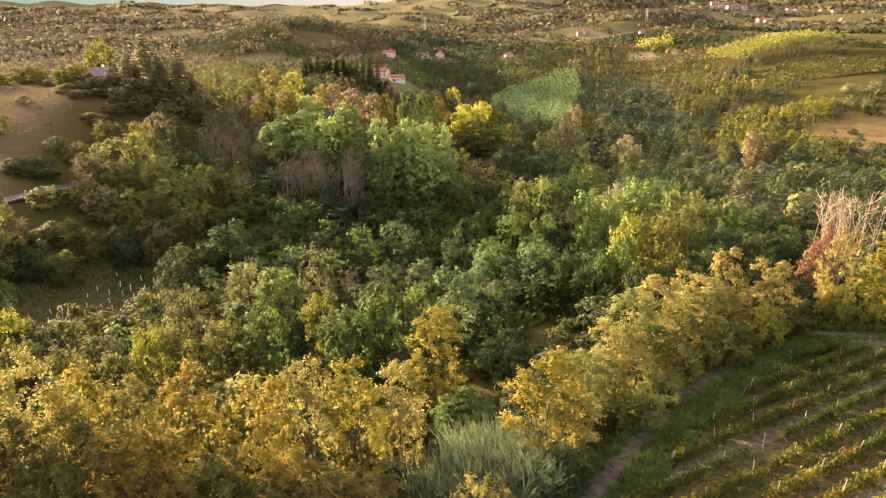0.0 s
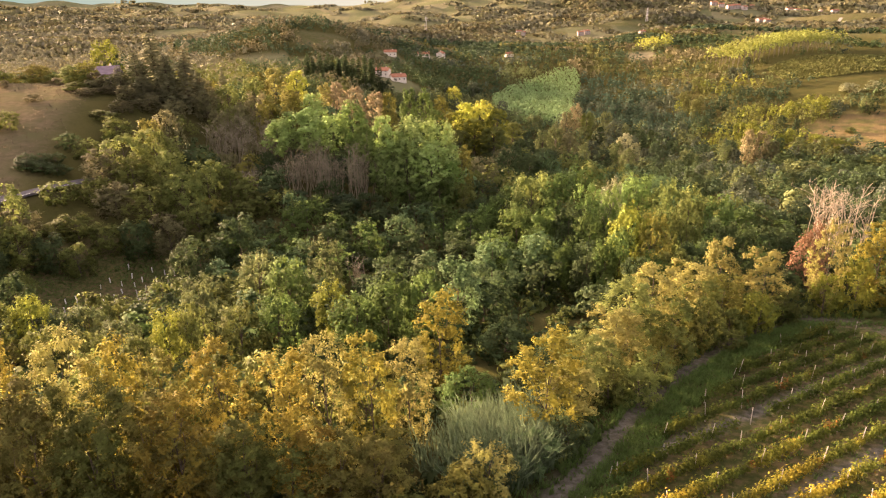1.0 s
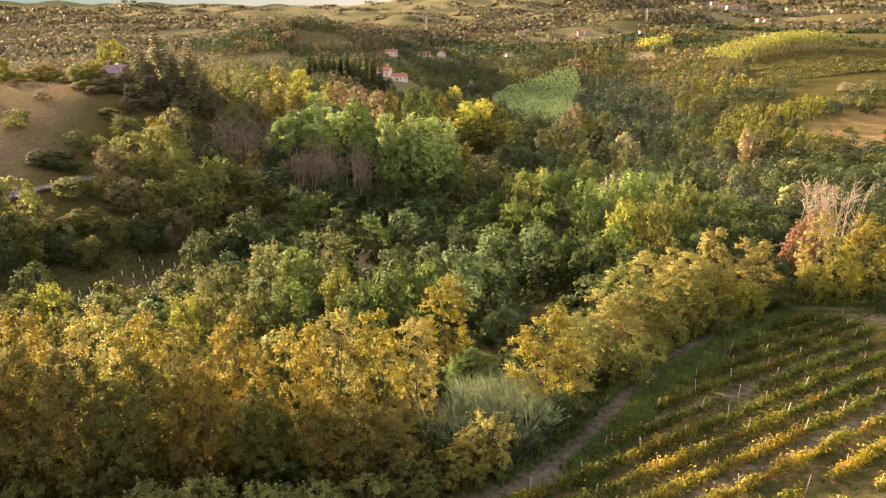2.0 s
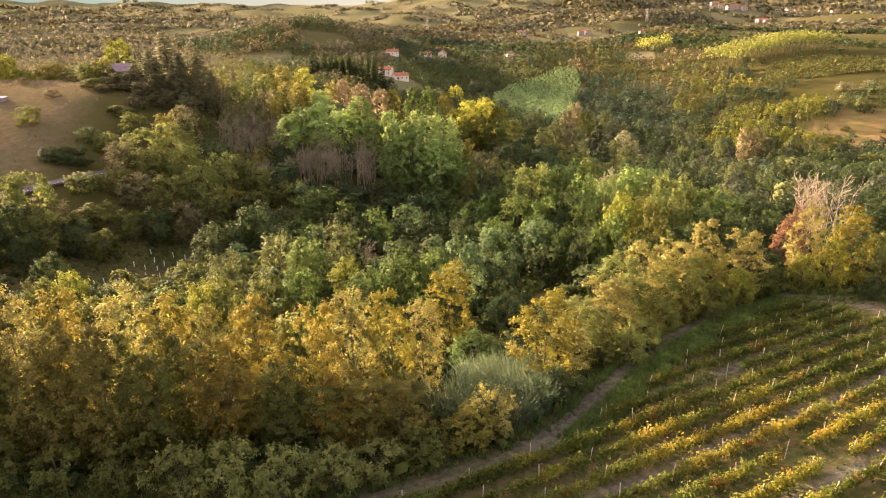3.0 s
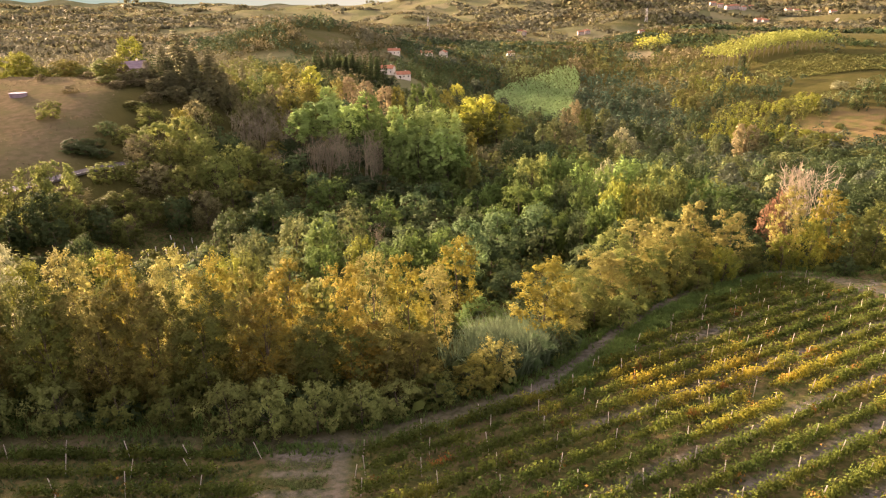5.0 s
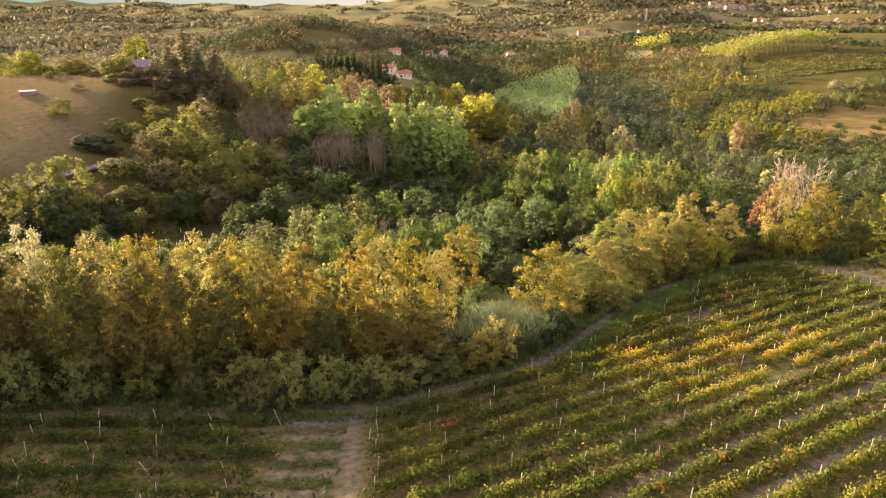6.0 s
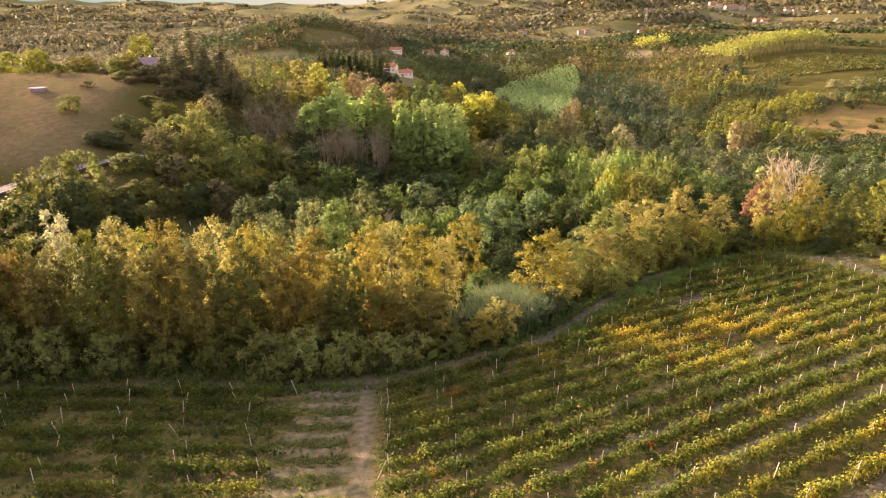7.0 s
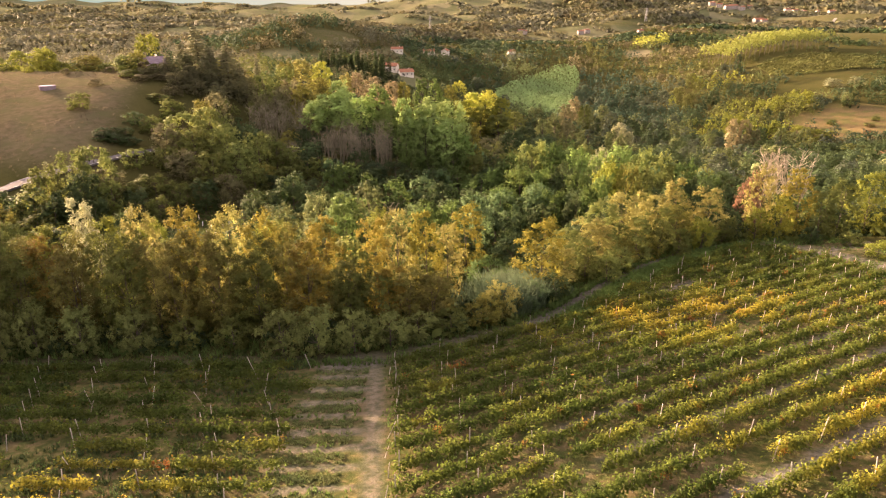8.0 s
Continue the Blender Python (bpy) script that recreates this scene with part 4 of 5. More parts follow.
BARE = [
    (-43, 206, 8.5, 4.2, "round", "dark"),
    (-37, 210, 9, 4.2, "round", "wood"),
    (-31, 211, 9.5, 4.2, "round", "dark"),
    (-25, 209, 9, 4.2, "round", "wood"),
    (-19, 208, 9.5, 4.2, "round", "dark"),
    (-40, 190, 5, 4.2, "round", "dark"),
    (-33, 188, 4.5, 4.2, "round", "wood"),
    (-26, 187, 4.5, 4.2, "round", "dark"),
    (-20, 187, 5, 4.2, "round", "wood"),
    (-14, 188, 6, 4.2, "round", "dark"),
    (-52, 222, 9, 4.2, "round", "dun"),
    (-46, 214, 8, 4.2, "round", "dark"),
    (-57, 214, 8, 4.2, "round", "dun"),
    (-47.4, 195.0, 6.3, 3.5, "bare", "twig"),
    (-46.7, 205.0, 5.5, 3.5, "bare", "twig"),
    (-38.6, 203.0, 7.6, 3.5, "bare", "twig"),
    (-34.0, 200.0, 11.8, 3.5, "bare", "twig"),
    (-31.1, 204.0, 13.2, 3.5, "bare", "twig"),
    (-26.7, 200.0, 13.5, 3.5, "bare", "twig"),
    (-23.7, 202.0, 10.2, 3.5, "bare", "twig"),
    (-19.5, 200.0, 16.4, 3.5, "bare", "twig"),
    (-16.4, 203.0, 12.7, 3.5, "bare", "twig"),
    (-58.7, 228.0, 14.0, 4, "bare", "twig"),
    (-54.8, 232.0, 14.4, 4, "bare", "twig"),
    (-62.3, 226.0, 13.7, 4, "bare", "twig"),
    (-48.8, 225.0, 14.7, 4, "bare", "twig"),
    (-45.7, 222.0, 13.8, 4, "bare", "twig"),
    (-59.6, 222.0, 12.6, 4, "bare", "twig"),
    (-54.3, 218.0, 12.6, 4, "bare", "twig"),
    (-48.3, 216.0, 11.9, 4, "bare", "twig"),
    (-34.9, 197.0, 10.0, 3.5, "bare", "twig"),
    (-31.3, 197.0, 11.0, 3.5, "bare", "twig"),
    (-27.8, 197.0, 10.7, 3.5, "bare", "twig"),
    (-24.5, 198.0, 10.2, 3.5, "bare", "twig"),
    (-20.7, 197.0, 11.7, 3.5, "bare", "twig"),
    (-17.5, 199.0, 11.1, 3.5, "bare", "twig"),
    (-11.0, 137.0, 7.5, 2.4, "bare", "twig"),
    (81.0, 153.0, 17.4, 4.4, "bare", "pinktwig"),
    (80.6, 156.0, 18.2, 4.4, "bare", "pinktwig"),
    (84.6, 153.0, 17.9, 4.4, "bare", "pinktwig"),
]
CONIFERS = [
    (-95.2, 265.0, 21.0, 8.1, "conifer", "fir"),
    (-100.6, 262.0, 13.7, 7.0, "conifer", "fir"),
    (-87.8, 256.0, 16.9, 6.9, "conifer", "fir"),
    (-82.0, 258.0, 19.7, 7.2, "conifer", "fir"),
    (-105.6, 260.0, 8.5, 5.4, "conifer", "fir"),
    (-76.9, 256.0, 14.5, 3.8, "conifer", "fir"),
    (-75.7, 275.0, 13.8, 2.8, "conifer", "fir"),
    (-95.0, 252.0, 8.7, 6.9, "conifer", "fir"),
]
HOUSE_TREES = [
    (-116.5, 213.0, 5.5, 4.3, "round", "olive"),
    (-124.8, 268.0, 7.3, 5.7, "round", "hazel"),
    (-150.2, 285.0, 6.7, 7.1, "round", "olivegold"),
    (-170.3, 290.0, 10.5, 4.9, "round", "goldgreen"),
    (-157.7, 280.0, 4.0, 4.4, "round", "goldgreen"),
    (-109.6, 262.0, 4.2, 4.5, "round", "dun"),
    (-114.2, 258.0, 3.6, 4.4, "round", "dun"),
    (-117.8, 255.0, 3.0, 4.0, "round", "olive"),
    (-98.8, 250.0, 5.5, 4.7, "round", "dun"),
    (-90.7, 246.0, 6.1, 4.6, "round", "dun"),
    (-82.4, 244.0, 7.9, 4.6, "round", "dun"),
    (-101.1, 194.0, 2.9, 2.8, "shrub", "dark"),
    (-98.4, 196.0, 2.7, 2.8, "shrub", "dark"),
    (-95.9, 198.0, 2.9, 2.5, "shrub", "dark"),
    (-135.4, 312.0, 18.7, 7, "round", "goldgreen"),
    (-180.3, 290.0, 9.2, 6, "round", "goldgreen"),
    (-167.0, 285.0, 9.3, 5.5, "round", "goldgreen"),
    (-151.2, 292.0, 6.7, 6, "round", "olivegold"),
    (-169.5, 300.0, 5.0, 5, "round", "olive"),
    (-195.6, 290.0, 7.6, 6, "round", "goldgreen"),
    (-96.5, 150.0, 5.8, 3, "round", "dark"),
    (-96.4, 192.0, 2.5, 3.5, "round", "dark"),
    (-99.9, 192.0, 2.5, 3.5, "round", "dark"),
    (-92.5, 192.0, 2.5, 3.5, "round", "dark"),
    (-98.9, 232.0, 2.8, 5, "round", "olive"),
    (-121.6, 270.0, 8.4, 5, "round", "olivegold"),
    (-112.8, 266.0, 4.1, 3.6, "round", "olive"),
    (-117.7, 268.0, 4.7, 3.4, "round", "brown"),
    (-125.2, 268.0, 5.5, 4.4, "round", "olive"),
    (-114.2, 262.0, 2.8, 4, "round", "brown"),
    (-106.5, 255.0, 2.8, 4.5, "round", "brown"),
    (-112.1, 250.0, 2.5, 4, "round", "brown"),
    (-120.0, 256.0, 2.5, 3.4, "round", "olive"),
    (-132.5, 272.0, 2.5, 4, "round", "brown"),
    (-139.7, 280.0, 3.4, 4.5, "round", "olive"),
    (-148.9, 282.0, 3.1, 4, "round", "olive"),
    (-146.4, 262.0, 2.5, 2.4, "shrub", "brown"),
    (-124.1, 240.0, 2.5, 3, "round", "brown"),
    (-96.8, 240.0, 4.0, 4.5, "round", "brown"),
    (-91.2, 222.0, 7.0, 5, "round", "olive"),
    (-91.1, 205.0, 5.8, 4, "round", "olive"),
    (-97.4, 208.0, 4.7, 3.5, "shrub", "dark"),
    (-165.4, 270.0, 2.5, 3, "shrub", "goldgreen"),
    (-180.8, 280.0, 2.5, 4, "round", "goldgreen"),
]

STANDS = [
    (GOLD_BELT, "trees of the golden belt", "above the vineyard"),
    (BELT_FRONT, "trees of the golden belt", "facing the vineyard"),
    (BELT_FACE, "trees of the golden belt", "facing the vineyard"),
    (BELT_SHRUBS, "shrubs along the vineyard", "beside the vineyard"),
    (RIGHT_CLUMP, "trees by the headland", "by the headland"),
    (RIGHT_EDGE, "trees by the headland", "beside the headland"),
    (MIDWOOD, "trees of the gully wood", "in the gully"),
    (MIDWOOD_FAR, "trees of the gully wood", "in the gully"),
    (LEFT_LOW, "trees by the small meadow", "beside the meadow"),
    (POPLARS, "poplars in the valley", "in the valley"),
    (PALE_ROW, "poplars in the valley", "in the valley"),
    (LEFT_WOOD, "trees on the slope", "on the slope"),
    (BARE, "trees of the bare thicket", "on the slope"),
    (CONIFERS, "firs by the house", "beside the farmhouse"),
    (HOUSE_TREES, "trees round the farmhouse", "near the farmhouse"),
]
# the belt goes on out of sight, made tall there to cast longer shade, and stands two or three trees deep
UNSEEN_SHADE_BELT = [(x + rng.uniform(-1, 1), 80 + rng.uniform(-3, 3), rng.uniform(20, 23), 4.8, "round", "olive") for x in np.arange(-120, -64, 5.2)]
BELT_BACK = [(x + rng.uniform(-1, 1), 85 + rng.uniform(-2, 3), rng.uniform(8.5, 10.5), 3.4, "fill", "olive") for x in np.arange(-56, -2, 4.8)]
MOUNDS = [(306, 529, 7.5, 8, "round", "sage"), (320, 522, 8, 8, "round", "sage"), (337, 512, 8, 8.5, "round", "sage"), (352, 505, 7.5, 8, "round", "sage")]
MOUNDS += [(262 + 9 * k + rng.normal(0, 3), 446 + 14 * math.sin(k * 2.1) + rng.normal(0, 3), rng.uniform(2.2, 4), rng.uniform(2.5, 4), "round", ("woodgold", "olive", "russet")[k % 3]) for k in range(7)]
# three unseen poplars added to block low sun from the track and plots
SHADE_POPLARS = [(x + rng.uniform(-0.8, 0.8), y + rng.uniform(-1, 1), rng.uniform(27, 30), 4.6, "poplar", "olive") for x, y in ((-80, 98), (-83, 103), (-88, 99))]
STANDS += [(SHADE_POPLARS, "tall trees added out of view for shade", "added out of view for shade"), (UNSEEN_SHADE_BELT, "trees of the golden belt", "above the vineyard"), (BELT_BACK, "trees of the golden belt", "behind the belt"), (MOUNDS, "shrub mounds", "in the far pasture")]
for rows, group, where in STANDS:
    for x, y, high, wide, kind, tint in rows:
        plant(x, y, high, wide, kind, tint, group, where)


# ---- vineyard ----
def row_foliage(points, heading, g, ripe_of, full_of=1.0, gaps=0.05):
    """Leaves of one row of vines along its line of points: a ragged hedge with shoots."""
    length = np.linalg.norm(points[-1] - points[0])
    plants = np.arange(0.3, length, 0.95)
    pos, sides = [], []
    for p in plants:
        c = points[0] + (points[-1] - points[0]) * (p / length)
        if g.random() < gaps or noise.noise((c[0] * 0.17, c[1] * 0.17, 9.1)) < -0.55 + 2.2 * (gaps - 0.05):
            continue
        full = g.uniform(0.55, 1.15) * full_of
        n = int(190 * full)
        off = np.stack([g.normal(0, 0.5, n), g.normal(0, 0.3 * full, n), 0.25 + np.abs(g.normal(0.66, 0.4, n)) * full], 1)
        if g.random() < 0.45:
            k = int(g.integers(3, 7))
            off = np.concatenate([off, np.stack([np.full(k, g.normal(0, 0.3)), np.linspace(0, g.normal(0, 0.25), k), np.linspace(1.1, g.uniform(1.5, 1.9), k)], 1)])
        flat = c[:2] + off[:, :1] * heading + off[:, 1:2] * np.array([-heading[1], heading[0]])
        pos.append(np.column_stack([flat, land(flat[:, 0], flat[:, 1]) + off[:, 2]]))
        sides.append(np.sign(off[:, 1]))
    pos = np.concatenate(pos)
    side = np.concatenate(sides)
    out = side[:, None] * np.array([-heading[1], heading[0], 0.0]) * 0.8 + g.normal(0, 0.25, pos.shape)
    me = mesh_of("vine_foliage", leaf_quads(pos, 0.118, out, g, 0.5), 4, VINE, out * 0.8 + g.normal(0, 0.3, pos.shape) + np.array([0, 0, 0.35]))
    ripe = me.attributes.new("ripe", "FLOAT", "POINT")
    ripe.data.foreach_set("value", np.repeat(ripe_of(pos), 4).astype(np.float32))
    return me


def post_mesh():
    bm = bmesh.new()
    bmesh.ops.create_cone(bm, cap_ends=True, segments=6, radius1=0.045, radius2=0.038, depth=2.4)
    bmesh.ops.translate(bm, verts=bm.verts, vec=(0, 0, 0.75))
    me = bpy.data.meshes.new("post")
    bm.to_mesh(me)
    bm.free()
    me.materials.append(POST)
    return me


POST_MESH = post_mesh()


def ripeness(pos):
    """How far the vines have turned: most on the middle of the slope."""
    x, y = pos[:, 0], pos[:, 1]
    v = 0.45 * np.exp(-((x - 33) / 23) ** 2 - ((y - 71) / 9.5) ** 2) + 0.6 * np.exp(-((x + 30) / 15) ** 2 - ((y - 36) / 6) ** 2) + 0.5 * np.exp(-((x - 40) / 20) ** 2 - ((y - 42) / 10) ** 2)
    return v


def vine_row(a, b, group, label, full=1.0, gaps=0.05, lean=4, brace=False):
    a, b = np.asarray(a, float), np.asarray(b, float)
    length = np.linalg.norm(b - a)
    if length < 4:
        return
    heading = (b - a) / length
    row = new("vine_row")
    base = (a[0], a[1], float(land(*a)))
    row.location = base
    leaves = row_foliage(np.stack([a, b]), heading, rng, ripeness, full, gaps)
    ob = part("foliage", leaves, None, row)
    ob.matrix_parent_inverse = Matrix.Translation(base).inverted()
    for s in np.arange(0.0, length, 5.8):
        p = a + heading * min(s + rng.normal(0, 0.25) * (s > 0), length)
        post = part("post", POST_MESH, None, row)
        post.matrix_parent_inverse = Matrix.Translation(base).inverted()
        post.matrix_basis = pose(p[0], p[1], float(land(*p)), rng.normal(0, lean), rng.normal(0, lean), rng.uniform(0, 360)) @ Matrix.Diagonal((1, 1, rng.uniform(0.85, 1.1), 1))
    if brace and rng.random() < 0.6:
        p = a - heading * 0.9
        post = part("end_brace", POST_MESH, None, row, "slanting grey end post")
        post.matrix_parent_inverse = Matrix.Translation(base).inverted()
        post.matrix_basis = pose(p[0], p[1], float(land(*p)), 0, 0, math.degrees(math.atan2(heading[1], heading[0]))) @ Matrix.Rotation(radians(rng.normal(16, 9)), 4, "Y") @ Matrix.Diagonal((0.8, 0.8, rng.uniform(0.55, 0.8), 1))
    tagged(row, label, "vines", group)


HEAD_X, HEAD_Y = [p[0] for p in HEADLAND[:12]], [p[1] for p in HEADLAND[:12]]
for c in np.arange(30.15 - 2.7 * 10, 74.0, 2.7):
    s = np.arange(-40, 130, 0.5)
    px, py = ROW_U[0] * s + ROW_N[0] * c, ROW_U[1] * s + ROW_N[1] * c
    ok = (px > np.interp(py, (20, 63), (-1.8, -5.5))) & (py < np.interp(px, HEAD_X, HEAD_Y) - np.interp(px, (8, 18, 28, 44, 54), (2.6, 4.6, 7.0, 7.0, 4.6))) & (px < np.interp(py, (50, 76, 92, 106, 114), (74, 67, 63, 60, 56)) - 1) & (py > 18)
    if ok.any():
        vine_row((px[ok][0], py[ok][0]), (px[ok][-1], py[ok][-1]), "vine rows of the large plot", "row of trellised grapevines with green and yellow leaves on grey posts", 0.95, 0.07 if c < 36 else 0.05, brace=True)
for k in range(11):
    y0 = 61.0 - 2.85 * k
    vine_row((-66 + 1.2 * k, y0 + 2.6), (-13.2 + 0.12 * k, y0 - 1.0), "vine rows of the small plot", "row of thin trellised grapevines with leaning grey posts", 0.85, 0.16, 9)


# ---- woods that fill the land between the single trees ----
def open_land(x, y):
    """Where no wood grows: the vineyard, meadows, fields, the road."""
    edge = np.interp(x, HEAD_X, HEAD_Y) + 5
    near = (y < edge) | ((x > 58) & (y < 112))
    meadow = (x + 0.25 * (y - 190) < -93) & (y < 300) & (y > 150)
    planted = np.abs(x - np.interp(y, (525, 620, 705, 760), (80, 82, 110, 138))) < np.interp(y, (500, 525, 560, 620, 705, 760, 775), (0, 18, 34, 40, 36, 16, 0))
    u, v = (x - 275) * 0.97 + (y - 655) * 0.3, (y - 655) * 0.95 - (x - 275) * 0.3
    planted = planted | ((u > -6) & (u < 124) & (v > -14) & (v < 50))
    bank = (x < -78) & (y > 192) & (y < 305)
    return near | meadow | planted | bank | inside(x, y, CLEARINGS) | (near_line(x, y, ROAD) < 7)


def mood(x, y, f):
    return noise.noise((x * f, y * f, 3.3))


taken = [(r[0], r[1], r[3]) for rows, _, _ in STANDS for r in rows]
spots = []
for y in np.arange(74, 330, 7.2):
    for x in np.arange(-0.78 * y - 12, 0.74 * y + 12, 7.2):
        px, py = x + rng.uniform(-3, 3), y + rng.uniform(-3, 3)
        if open_land(np.array(px), np.array(py)) or any((px - a) ** 2 + (py - b) ** 2 < (0.75 * r + 1.6) ** 2 for a, b, r in taken):
            continue
        spots.append((px, py))


def wood_tint(x, y):
    v = 1.2 * mood(x, y, 0.03) + rng.normal(0, 0.12)
    if x < -45:
        return "dark" if v < -0.1 else "olive" if v < 0.35 else "olivegold"
    if x > 90:
        return "dark" if v < 0.1 else "wood" if v < 0.25 else "woodgrey" if v < 0.42 else "grey"
    return "dark" if v < 0.08 else "green" if v < 0.25 else "bluegreen" if v < 0.4 else "olive"


for x, y in [p for p in spots if p[1] < 205][:290]:
    wide = rng.uniform(3.2, 4.8)
    near = y < 114
    plant(x, y, rng.uniform(3.0, 5.0) if near else rng.uniform(5.0, 8.5), wide * (0.8 if near else 1), "shrub" if near else "fill", wood_tint(x, y), "small trees of the valley wood", "in the valley")


def joined_trees(name, rows, quads, tint, label, category, trunks=False, leaf=1.0, lobes=6, ragged=0.7, lobed=0.6):
    """One object of many crowns of leafy lobes. Rows: x, y, height, radius, and the height at which the crown starts."""
    if not rows:
        return
    rows = np.array(rows, float)
    g = np.random.default_rng(len(rows))
    n, per = len(rows), max(1, quads // lobes)
    base = np.column_stack([rows[:, 0], rows[:, 1], land(rows[:, 0], rows[:, 1])])
    high, wide, start = rows[:, 2:3], rows[:, 3:4], rows[:, 4:5]
    s = (np.arange(lobes) + g.uniform(0, 1, (n, lobes))) / lobes
    a = np.arange(lobes) * 2.4 + g.uniform(0, 6.3, (n, 1)) + g.normal(0, 0.4, (n, lobes))
    prof = np.sqrt(np.clip(1 - (np.abs(s - 0.3) / 0.74) ** 2.2, 0.02, 1)) * g.uniform(0.45, 0.8, (n, lobes))
    reach = wide * g.uniform(0.34, 0.6, (n, lobes))
    tall = np.minimum(reach * 1.5, high * 0.35)
    up = high * start + 0.4 * tall + (high * (1 - start) - 1.3 * tall) * s
    hub = np.stack([np.cos(a) * prof * wide, np.sin(a) * prof * wide, up], -1)
    out = hub - np.stack([0 * high, 0 * high, high * 0.35], -1)
    out /= np.linalg.norm(out, axis=-1)[..., None] + 1e-9
    way = g.normal(0, 1, (n, lobes, per, 3)) + out[:, :, None] * 0.9 + np.array([0, 0, 0.5])
    way /= np.linalg.norm(way, axis=-1)[..., None] + 1e-9
    ext = np.stack([reach, reach, tall], -1)[:, :, None] * g.uniform(0.7, 1.12, (n, lobes, per, 1))
    pos = (base[:, None, None] + hub[:, :, None] + way * ext).reshape(-1, 3)
    size = np.repeat((reach * 1.55 * leaf / math.sqrt(per)).reshape(-1), per)
    leaves = leaf_quads(pos, size[:, None], way.reshape(-1, 3) * 1.3, g, 0.1)
    soft = (way * ragged + out[:, :, None] * lobed + g.normal(0, 0.1, way.shape) + np.array([0, 0, 0.7 - ragged])).reshape(-1, 3)
    ob = new(name, mesh_of(name, leaves, 4, FAR_LEAF, soft))
    ob.color = (*TINTS[tint][0], 1)
    tagged(ob, label, category, kind="stuff")
    if trunks:
        wood = [limb((x, y, z - 0.3), (x + g.normal(0, 0.3), y, z + h * 0.7), 0.16, 0.06, g, 0.01, 2, 4) for (x, y, z), h in zip(base, rows[:, 2])]
        part("trunk", mesh_of(name + "_trunks", np.concatenate(wood), 4, TWIG), None, ob, "pale slender trunks")
    return ob


FAR_HOUSES = (
    (607, 1588, 10, 14), (615, 1563, -20, 12), (626, 1543, 15, 16), (640, 1548, 0, 18), (656, 1540, 30, 14), (901, 2066, 10, 18), (641, 1418, 15, 20), (646, 1404, 15, 13),
    (972, 1979, 20, 20), (978, 1945, 0, 16), (978, 1899, 40, 18), (992, 1854, 80, 14), (1013, 1824, 5, 18), (171, 1533, 20, 12), (151, 1282, 70, 11), (246, 1240, 10, 11), (258, 1250, 30, 12), (287, 1009, 20, 9),
)
BANDS = {}
for x, y in [p for p in spots if p[1] >= 205] + [p for p in spots if p[1] < 205][290:]:
    lift = mood(x, y, 0.045)
    if lift < -0.5 or rng.random() < 0.2:
        continue
    high = rng.uniform(4, 8) + 8 * max(lift, 0)
    BANDS.setdefault((wood_tint(x, y), 300), []).append((x, y, high, (0.3 * high + 1.6) * rng.uniform(0.85, 1.2), 0.03))


def far_tint(x, y, v):
    """The mixed colours of the valley woods, stand by stand. The farthest take on haze."""
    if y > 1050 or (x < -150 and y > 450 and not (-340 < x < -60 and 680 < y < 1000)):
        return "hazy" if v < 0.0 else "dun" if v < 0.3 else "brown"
    if x < -50 and y > 640:
        return "wood" if v < -0.1 else "brown" if v < 0.2 else "hazy"
    if x < -50:
        return "dark" if v < -0.1 else "olive" if v < 0.25 else "dun"
    if inside(x, y, [(236, 535, 46, 85), (212, 455, 40, 30)]):
        return "wood" if v < -0.05 else "woodgold" if v < 0.32 else "goldgreen"
    if inside(x, y, [(265, 720, 75, 90), (180, 800, 60, 60)]):
        return "wood" if v < -0.1 else "woodgold" if v < 0.2 else "brown"
    # young stand on the valley floor, with the hill's shade in its tint
    if inside(x, y, [(160, 620, 62, 130)]):
        return "young" if v < 0.3 else "woodgrey"
    if y > 850:
        return "wood" if v < 0.0 else "woodgold" if v < 0.25 else "brown"
    return "dark" if v < 0.0 else "wood" if v < 0.2 else "woodgrey" if v < 0.36 else "grey"


d = 330.0
